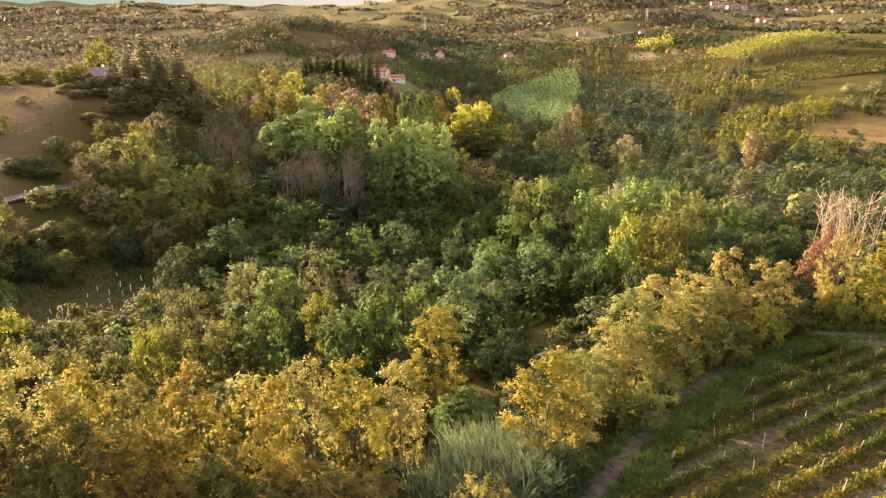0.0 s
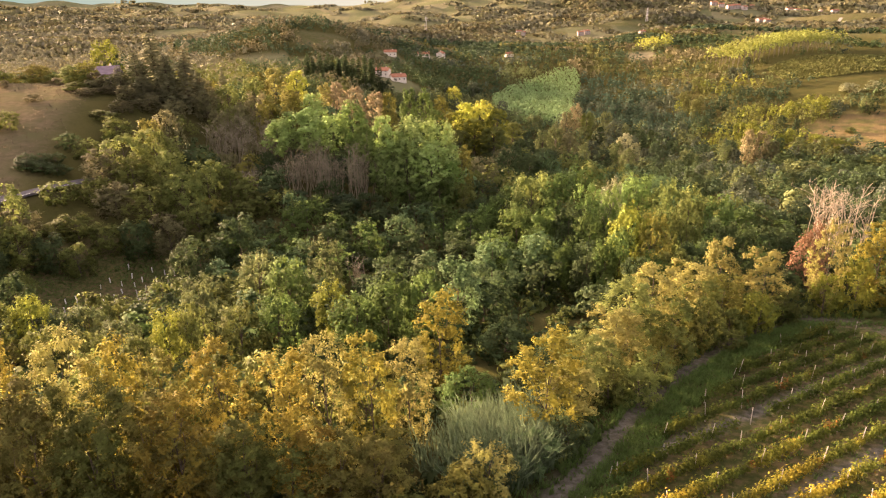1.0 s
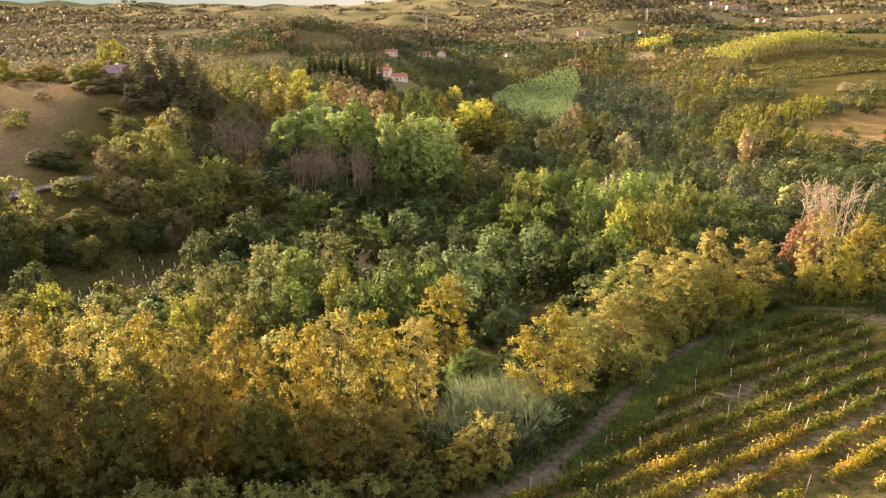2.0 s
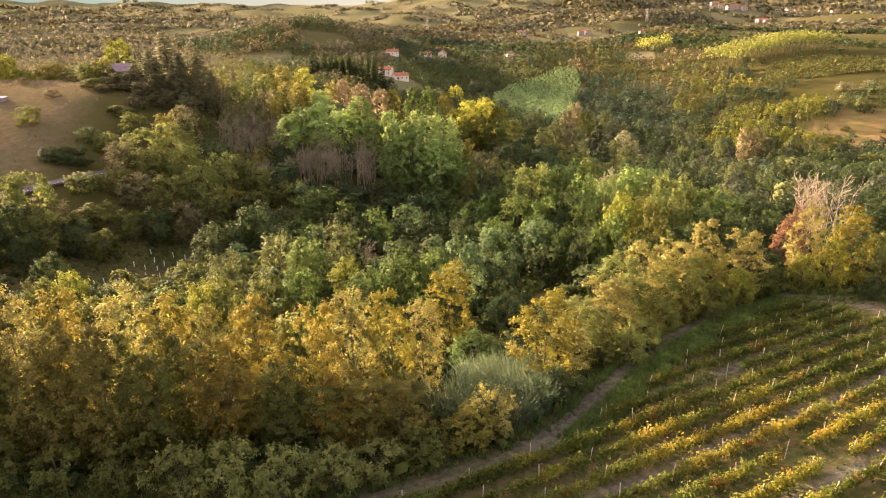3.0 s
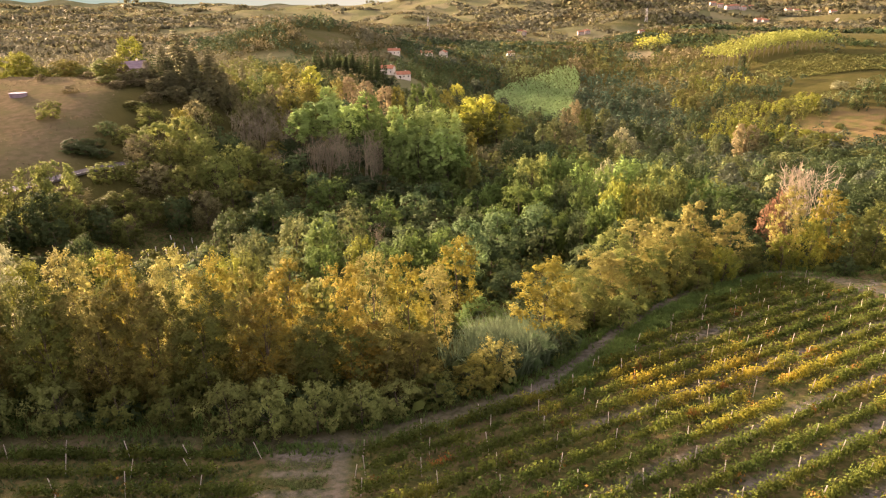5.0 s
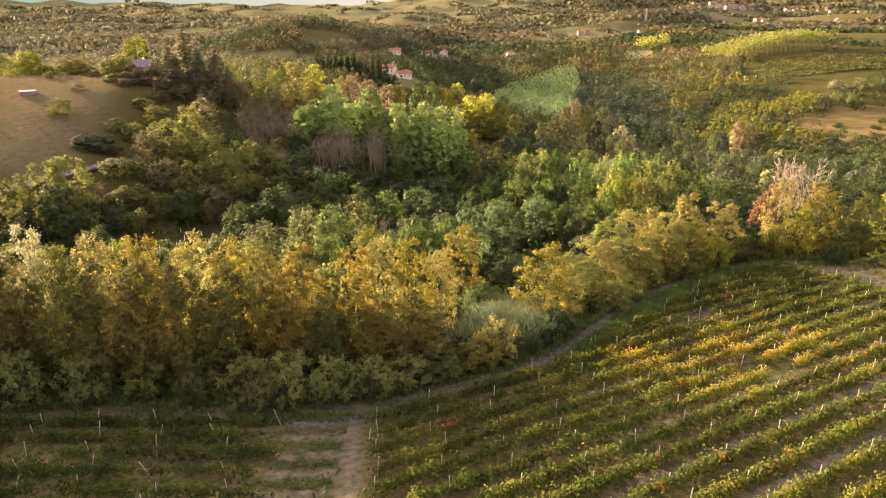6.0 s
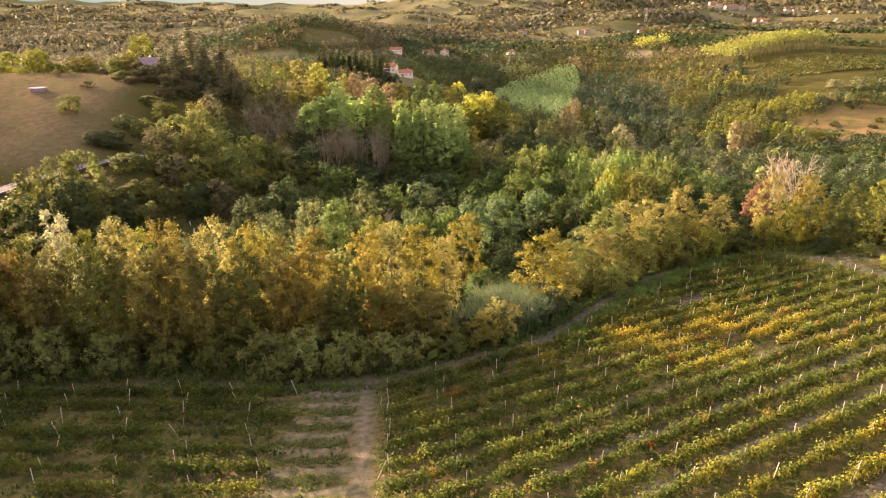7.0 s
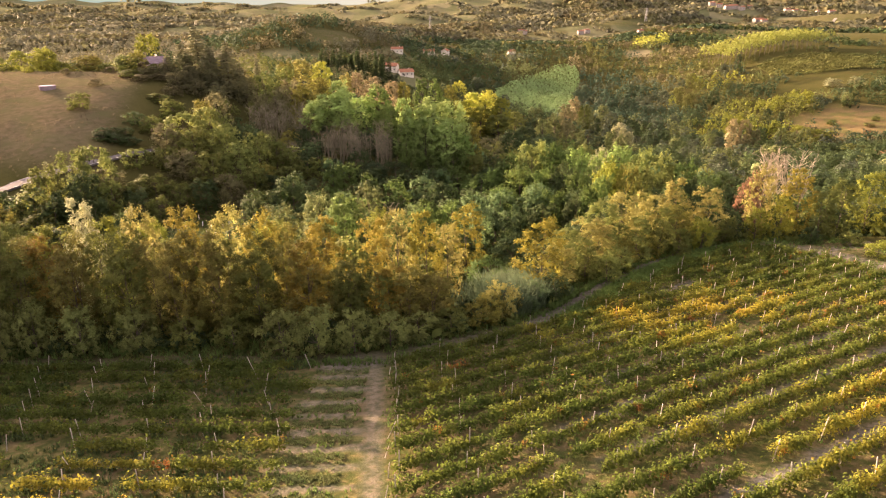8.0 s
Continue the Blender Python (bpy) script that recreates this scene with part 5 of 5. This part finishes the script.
while d < 3300:
    cell = float(np.interp(d, (330, 600, 900), (7.6, 9.4, 12.0))) if d < 900 else d * 0.0078
    for a in np.arange(-0.66, 0.66, cell / d):
        r = d + rng.uniform(-0.5, 0.5) * cell
        b = a + rng.uniform(-0.5, 0.5) * cell / d
        x, y = math.sin(b) * r, math.cos(b) * r
        if y < 328 or open_land(np.array(x), np.array(y)):
            continue
        if any(abs(x - e[0]) < e[3] + 2 and -26 < y - e[1] < 6 for e in PALE_ROW if e[2] > 9) or any(abs(x - h[0]) < h[3] and -30 < y - h[1] < 12 for h in FAR_HOUSES):
            continue
        v = mood(x, y, 0.006)
        if y > 1750 and x < 0.02 * y and abs(v) < 0.3:
            continue
        if d > 750 and x > -500 and mood(x + 900, y, 0.0042) > np.interp(d, (750, 1200, 2300), (0.25, 0.12, 0.05)) and not (-330 < x < -60 and y < 1000):
            u, q = x * 0.8 + y * 0.6 + 40 * v, y * 0.8 - x * 0.6 + 30 * v
            if min(abs((u / 120) % 1 - 0.5) * 120, abs((q / 170) % 1 - 0.5) * 170) > 9 + d * 0.004:
                continue
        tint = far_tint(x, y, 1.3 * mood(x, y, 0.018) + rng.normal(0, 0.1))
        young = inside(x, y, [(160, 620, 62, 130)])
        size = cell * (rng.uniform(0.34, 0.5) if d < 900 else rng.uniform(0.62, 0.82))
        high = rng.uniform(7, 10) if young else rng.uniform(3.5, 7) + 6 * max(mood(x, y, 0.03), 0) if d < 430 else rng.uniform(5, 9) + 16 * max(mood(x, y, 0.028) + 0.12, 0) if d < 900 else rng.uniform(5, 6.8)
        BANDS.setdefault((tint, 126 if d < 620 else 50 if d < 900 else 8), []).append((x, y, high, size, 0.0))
    d += cell * 0.92
# taller trees that stand out of the woods
count = 0
while count < 150:
    y = rng.uniform(225, 640)
    x = rng.uniform(-0.15, 0.62) * y
    if open_land(np.array(x), np.array(y)) or any((x - a) ** 2 + (y - b) ** 2 < (r + 3) ** 2 for a, b, r in taken) or mood(x, y, 0.03) < -0.25:
        continue
    count += 1
    taken.append((x, y, 2.0))
    tint = wood_tint(x, y) if y < 330 else far_tint(x, y, 1.3 * mood(x, y, 0.018) + rng.normal(0, 0.25))
    kind = "poplar" if rng.random() < 0.45 else "round"
    high = rng.uniform(8, 12) if y < 330 else rng.uniform(10, 16)
    plant(x, y, high, high * (rng.uniform(0.24, 0.32) if kind == "poplar" else rng.uniform(0.36, 0.48)), kind, tint, "tall trees of the valley wood", "in the valley")
for (tint, quads), rows in sorted(BANDS.items()):
    joined_trees("woodland", rows, quads, tint, label=f"{TINTS[tint][1]} trees of the mixed valley woodland", category="woodland", leaf=0.8 if quads > 200 else 0.85 if quads > 20 else 1.1, lobes=9 if quads > 200 else 7 if quads > 60 else 5 if quads > 20 else 2, ragged=0.7 if quads > 20 else 0.15, lobed=0.6 if quads > 20 else 0.3)

# planted stands
G = [(x, y) for x in np.arange(40, 160, 4.6) for y in np.arange(520, 770, 5.2)]
G = [(x + rng.normal(0, 0.4), y + rng.normal(0, 0.4)) for x, y in G if abs(x - np.interp(y, (525, 620, 705, 760), (80, 82, 110, 138))) < np.interp(y, (525, 560, 620, 705, 760), (14, 30, 36, 32, 12))]
joined_trees("poplar_plantation", [(x, y, rng.uniform(7.5, 9.5), 2.2, 0.05) for x, y in G], 54, "plantgreen", "even rows of young bright green poplars", "plantation")
Y = [(275 + 0.97 * u - 0.3 * v, 655 + 0.3 * u + 0.95 * v) for u in np.arange(0, 118, 5.5) for v in np.arange(0, 46, 6)]
joined_trees("poplar_grove", [(x + rng.normal(0, 0.5), y + rng.normal(0, 0.5), rng.uniform(16, 19), 3.4, 0.42) for x, y in Y], 54, "lime", "tall lime-yellow poplars with bare pale trunks", "grove", True)
Y = [(238 + u, 835 + v) for u in np.arange(0, 34, 5.5) for v in np.arange(0, 22, 6)]
joined_trees("poplar_grove", [(x + rng.normal(0, 0.8), y + rng.normal(0, 0.8), rng.uniform(12, 17), 2.6, 0.2) for x, y in Y], 36, "yellow", "small stand of yellow poplars by a clearing", "grove", True)
for k in range(26):
    x, y = -93 + 2.0 * k + rng.normal(0, 1.2), 512 + rng.normal(0, 8)
    plant(x, y, 19 + 0.36 * k + rng.normal(0, 1.8), 5.2, "conifer", "dark", "pines on the ridge", "on the ridge")

far_rows = []
for k in range(26):
    for s in np.arange(0, 150, 2.2):
        x, y = 285 + s + 0.2 * k, 572 + 2.9 * k - 0.05 * s
        if inside(x, y, [(358, 605, 80, 42)]):
            far_rows.append((x, y, 1.6, 1.2, 0.0))
joined_trees("far_vines", far_rows, 9, "woodgold", "olive-green vine rows on the far slope", "vines")

# ---- undergrowth, reeds and grass ----
low = []
for _ in range(2200):
    x, y = rng.uniform(-85, 90), rng.uniform(64, 160)
    if abs(x) > 0.8 * y + 8 or y < np.interp(x, HEAD_X, HEAD_Y) + 3.2 or (x > 58 and y < 112) or inside(x, y, CLEARINGS[:1]) or near_line(np.array(x), np.array(y), ROAD) < 5:
        continue
    low.append((x, y, rng.uniform(0.9, 2.4), rng.uniform(0.9, 1.8), 0.0))
joined_trees("undergrowth", low[::2], 45, "dark", "tangled dark undergrowth on the wood floor", "undergrowth")
joined_trees("undergrowth", low[1::2], 45, "olive", "tangled olive brambles on the wood floor", "undergrowth")


def blades(name, spots, high, width, bend, count, tint, label, category):
    """Tufts of narrow arching leaves, each of two joined lengths."""
    g = np.random.default_rng(len(spots))
    p = np.repeat(np.array(spots, float), count, axis=0)
    n = len(p)
    p[:, :2] += g.normal(0, 0.14 * high ** 0.5, (n, 2))
    root = np.column_stack([p[:, :2], land(p[:, 0], p[:, 1])])
    a = g.uniform(0, 2 * math.pi, n)
    lean = np.column_stack([np.cos(a), np.sin(a), np.zeros(n)]) * (bend * g.uniform(0.3, 1.2, n))[:, None]
    side = np.column_stack([-np.sin(a), np.cos(a), np.zeros(n)]) * width
    h = high * g.uniform(0.55, 1.15, n)
    faces = []
    for k in range(2):
        s0, s1 = k / 2, (k + 1) / 2
        a0 = root + lean * (s0 ** 2 * h)[:, None] + np.column_stack([np.zeros((n, 2)), h * s0 * (1 - 0.25 * s0 * bend)])
        a1 = root + lean * (s1 ** 2 * h)[:, None] + np.column_stack([np.zeros((n, 2)), h * s1 * (1 - 0.25 * s1 * bend)])
        w0, w1 = side * (1 - 0.8 * s0), side * (1 - 0.8 * s1)
        faces.append(np.stack([a0 - w0, a0 + w0, a1 + w1, a1 - w1], 1))
    ob = new(name, mesh_of(name, np.concatenate(faces), 4, LEAF))
    ob.color = (*TINTS[tint][0], 1)
    return tagged(ob, label, category, kind="stuff")


REEDS = [(9.2 + rng.normal(0, 2.6), 80.5 + rng.normal(0, 3.2)) for _ in range(520)]
REEDS = [(x, y) for x, y in REEDS if y > np.interp(x, HEAD_X, HEAD_Y) + 4.0]
blades("reed_bed", REEDS, 3.9, 0.08, 0.55, 14, "reed", "tall grey-green giant reeds at the vineyard corner", "reeds")
TUFTS = []
while len(TUFTS) < 5200:
    x, y = rng.uniform(-72, 74), rng.uniform(24, 116)
    e = np.interp(x, HEAD_X, HEAD_Y)
    if y < e + 4 and abs(x) < 0.75 * y + 6 and mood(x, y, 0.25) > -0.1 and abs(x - np.interp(y, (30, 63), (-4.0, -7.2))) > 1.0:
        TUFTS.append((x, y))
blades("grass", TUFTS, 0.34, 0.06, 0.6, 5, "green", "short green grass and weeds between the vines", "grass")
GLADE = [(-62 + 18 * math.sqrt(rng.uniform(0, 1)) * math.cos(a), 146 + 21 * math.sqrt(rng.uniform(0, 1)) * math.sin(a)) for a in rng.uniform(0, 6.283, 2600)]
blades("grass", GLADE, 0.4, 0.07, 0.7, 6, "green", "soft green grass of the small meadow", "grass")
BANDED = [(rng.uniform(-13.0, -7.6), 61.6 - 2.85 * k + rng.normal(0, 0.42)) for k in range(11) for _ in range(190)]
blades("grass", BANDED, 0.24, 0.05, 0.8, 6, "bandgrass", "bands of grass across the track between the plots", "grass")
WEEDS = []
while len(WEEDS) < 3600:
    x, y = rng.uniform(-60, -14), rng.uniform(30, 65)
    if mood(x, y, 0.22) > -0.15:
        WEEDS.append((x, y))
blades("weeds", WEEDS, 0.5, 0.06, 0.7, 5, "dark", "tall dark weeds between the rows of the small plot", "weeds")
MEADOW = []
while len(MEADOW) < 2500:
    x, y = rng.uniform(-230, -90), rng.uniform(160, 300)
    if x + 0.25 * (y - 190) < -96 and mood(x, y, 0.05) > -0.2 and near_line(np.array(x), np.array(y), ROAD) > 4:
        MEADOW.append((x, y))
blades("dry_grass", MEADOW, 0.5, 0.05, 0.7, 8, "russetgrass", "tall dry brown grass on the sloping meadow", "grass")
EDGE = []
while len(EDGE) < 3600:
    x, y = rng.uniform(-72, 74), rng.uniform(55, 122)
    e = np.interp(x, HEAD_X, HEAD_Y)
    if e + 0.8 < y < e + 7 or e - 3.0 < y < e - 1.2:
        EDGE.append((x, y))
while len(EDGE) < 7200:
    x, y = rng.uniform(14, 56), rng.uniform(70, 120)
    e = np.interp(x, HEAD_X, HEAD_Y)
    if e - 7.0 < y < e - 1.6 or e + 1.6 < y < e + 3:
        EDGE.append((x, y))
blades("tall_grass", EDGE, 0.8, 0.06, 0.6, 5, "green", "rough tall grass along the headland", "grass")

# ---- road, houses, pylon, stakes ----
def ribbon(line, width, lift, shift=0.0):
    pts = []
    for (ax, ay), (bx, by) in zip(line, line[1:]):
        for s in np.linspace(0, 1, 6, endpoint=False):
            pts.append((ax + (bx - ax) * s, ay + (by - ay) * s))
    pts = np.array(pts + [line[-1]])
    d = np.gradient(pts, axis=0)
    d /= np.linalg.norm(d, axis=1)[:, None]
    n = np.column_stack([-d[:, 1], d[:, 0]])
    l, r = pts + n * (shift + width / 2), pts + n * (shift - width / 2)
    z = land(pts[:, 0], pts[:, 1]) + lift
    low = z - 0.5
    L, R = np.column_stack([l, z]), np.column_stack([r, z])
    LL, RL = np.column_stack([l, low]), np.column_stack([r, low])
    return np.concatenate([np.stack([a[:-1], b[:-1], b[1:], a[1:]], 1) for a, b in ((R, L), (L, LL), (RL, R))])


tagged(new("farm_track", mesh_of("farm_track", ribbon([(736, 1307), (700, 1255), (660, 1195), (614, 1125)], 5.0, 0.5), 4, POST)), "pale gravel track across the far green field", "track", kind="structure")
road = tagged(new("road", mesh_of("road", ribbon(ROAD, 5.0, 0.22), 4, ASPHALT)), "narrow grey asphalt country road below the meadow", "road", kind="structure")
for side in (-2.25, 2.25):
    part("edge_line", mesh_of("edge_line", ribbon(ROAD, 0.1, 0.23, side)[:len(ribbon(ROAD, 0.16, 0.23)) // 3], 4, TUBE), None, road, "white painted edge line")


def box(x0, x1, y0, y1, z0, z1):
    bm = bmesh.new()
    bmesh.ops.create_cube(bm, size=1)
    bmesh.ops.scale(bm, verts=bm.verts, vec=(x1 - x0, y1 - y0, z1 - z0))
    bmesh.ops.translate(bm, verts=bm.verts, vec=((x0 + x1) / 2, (y0 + y1) / 2, (z0 + z1) / 2))
    return bm


def house(x, y, turn, length, depth, eaves, roof_material, label, wall_material=None, windows=3):
    """A house with gabled roof, overhanging eaves, windows, a door and a chimney."""
    h = new("house")
    z = float(land(x, y))
    h.matrix_basis = pose(x, y, z, 0, 0, turn)
    ridge = eaves + depth * 0.27
    bm = box(-length / 2, length / 2, -depth / 2, depth / 2, -2.0, eaves)
    for sx in (-1, 1):
        v = [bm.verts.new((sx * length / 2, sy * depth / 2, eaves)) for sy in (-1, 1)] + [bm.verts.new((sx * length / 2, 0, ridge - 0.1))]
        bm.faces.new(v)
    part("wall", bm, wall_material or PLASTER, h)
    bm = bmesh.new()
    e, o = 0.5, 0.25
    slope = (ridge - eaves) / (depth / 2)
    prof = [(-depth / 2 - e, eaves - slope * e), (0, ridge), (depth / 2 + e, eaves - slope * e), (depth / 2 + e, eaves - slope * e + o), (0, ridge + o), (-depth / 2 - e, eaves - slope * e + o)]
    ends = [[bm.verts.new((sx * (length / 2 + e), py, pz)) for py, pz in prof] for sx in (-1, 1)]
    for k in range(6):
        bm.faces.new((ends[0][k], ends[0][(k + 1) % 6], ends[1][(k + 1) % 6], ends[1][k]))
    for end in ends:
        bm.faces.new((end[0], end[1], end[4], end[5]))
        bm.faces.new((end[1], end[2], end[3], end[4]))
    bmesh.ops.recalc_face_normals(bm, faces=bm.faces)
    roof = part("roof", bm, roof_material, h)
    part("chimney", box(length * 0.2, length * 0.2 + 0.7, 0.6, 1.3, ridge - 0.6, ridge + 0.9), PLASTER, roof)
    for side in (-1, 1):
        for k in range(windows):
            cx = (k + 0.5) / windows * length - length / 2
            for zz in ((1.0, 2.3), (3.7, 4.9)) if eaves > 4.5 else ((1.0, 2.3),):
                part("window", box(cx - 0.5, cx + 0.5, side * depth / 2 - 0.06, side * depth / 2 + 0.06, *zz), PANE, h)
    part("door", box(-0.5 - length / 4, 0.5 - length / 4, -depth / 2 - 0.07, -depth / 2 + 0.05, 0, 2.1), BARK, h)
    return tagged(h, label, "house", "houses of the valley")


house(-121.5, 283, 35, 9.5, 8.5, 3.6, SLATE, "farmhouse with a dull violet tiled roof among firs", FARWALL)
house(-46, 601, -15, 11, 8, 4.6, ROOF, "white house with a red tiled roof")
house(-33, 594, 20, 12, 8, 3.4, ROOF, "low white house with a red tiled roof")
house(-53, 776, 10, 13, 8, 4.0, ROOF, "pale house with a red roof on the hill")
house(-18, 839, 0, 14, 8, 3.4, ROOF, "long farmhouse with a red roof")
house(2, 862, 70, 9, 8, 5.6, ROOF, "tall white house among trees")
house(86, 872, 15, 9, 7, 3.4, ROOF, "small white house in the valley")
house(329, 770, 60, 12, 9, 5.0, SLATE, "dark farm building beside the poplar grove")
house(226, 334, -35, 10, 8, 4.2, ROOF, "pink house with a dark red roof", PINKWALL)
for x, y, turn, size in FAR_HOUSES:
    house(x, y, turn, size, size * 0.55, 6.0, ROOF, "distant pale village house with a tiled roof", FARWALL)


def pylon(x, y):
    p = new("power_pylon")
    p.location = (x, y, float(land(x, y)))
    legs = [[limb((sx * 2.2, sy * 2.2, -0.5), (sx * 0.4, sy * 0.4, 26), 0.22, 0.14, rng, 0.0, 1, 4)] for sx in (-1, 1) for sy in (-1, 1)]
    for leg in legs:
        part("leg", mesh_of("leg", leg[0], 4, STEEL), None, p)
    for z in np.arange(2, 25, 3.0):
        w0, w1 = 2.2 - 1.8 * z / 26, 2.2 - 1.8 * (z + 3) / 26
        part("brace", mesh_of("brace", np.concatenate([limb((-w0, s * w0, z), (w1, s * w1, z + 3), 0.1, 0.1, rng, 0.0, 1, 3) for s in (-1, 1)] + [limb((s * w0, w0, z), (s * w1, -w1, z + 3), 0.1, 0.1, rng, 0.0, 1, 3) for s in (-1, 1)]), 4, STEEL), None, p)
    for z, w in ((20, 4.5), (23.5, 3.4)):
        part("crossarm", mesh_of("crossarm", limb((-w, 0, z), (w, 0, z), 0.16, 0.16, rng, 0.0, 1, 4), 4, STEEL), None, p)
    tagged(p, "pale steel lattice power pylon on the far ridge", "pylon")


pylon(398, 1371)
pylon(-22, 1121)


def pool(x, y):
    p = new("garden_pool")
    p.location = (x, y, float(land(x, y)))
    bm = bmesh.new()
    bmesh.ops.create_cone(bm, cap_ends=True, segments=28, radius1=2.6, radius2=2.6, depth=1.5)
    bmesh.ops.translate(bm, verts=bm.verts, vec=(0, 0, 0.3))
    part("wall", bm, SLATE, p)
    bm = bmesh.new()
    bmesh.ops.create_cone(bm, cap_ends=True, segments=28, radius1=2.75, radius2=2.7, depth=0.14)
    bmesh.ops.translate(bm, verts=bm.verts, vec=(0, 0, 1.1))
    part("cover", bm, LILAC, p, "pale lilac cover")
    tagged(p, "round garden pool with a pale lilac cover", "pool")


pool(-138.4, 234.5)


def stake_mesh():
    bm = bmesh.new()
    bmesh.ops.create_cone(bm, cap_ends=True, segments=6, radius1=0.1, radius2=0.09, depth=1.5)
    bmesh.ops.translate(bm, verts=bm.verts, vec=(0, 0, 0.45))
    me = bpy.data.meshes.new("tube")
    bm.to_mesh(me)
    bm.free()
    me.materials.append(TUBE)
    return me


STAKE = stake_mesh()
for i in range(5):
    for j in range(8):
        if rng.random() < 0.22:
            continue
        x, y = -67 + i * 2.6 + j * 0.7 + rng.normal(0, 0.2), 139 + j * 2.9 - i * 0.4 + rng.normal(0, 0.3)
        s = new("tree_guard", STAKE)
        s.matrix_basis = pose(x, y, float(land(x, y)), rng.normal(0, 4), rng.normal(0, 4), 0)
        tagged(s, "white plastic tree guard standing in the small meadow", "tree guard", "tree guards in the meadow")
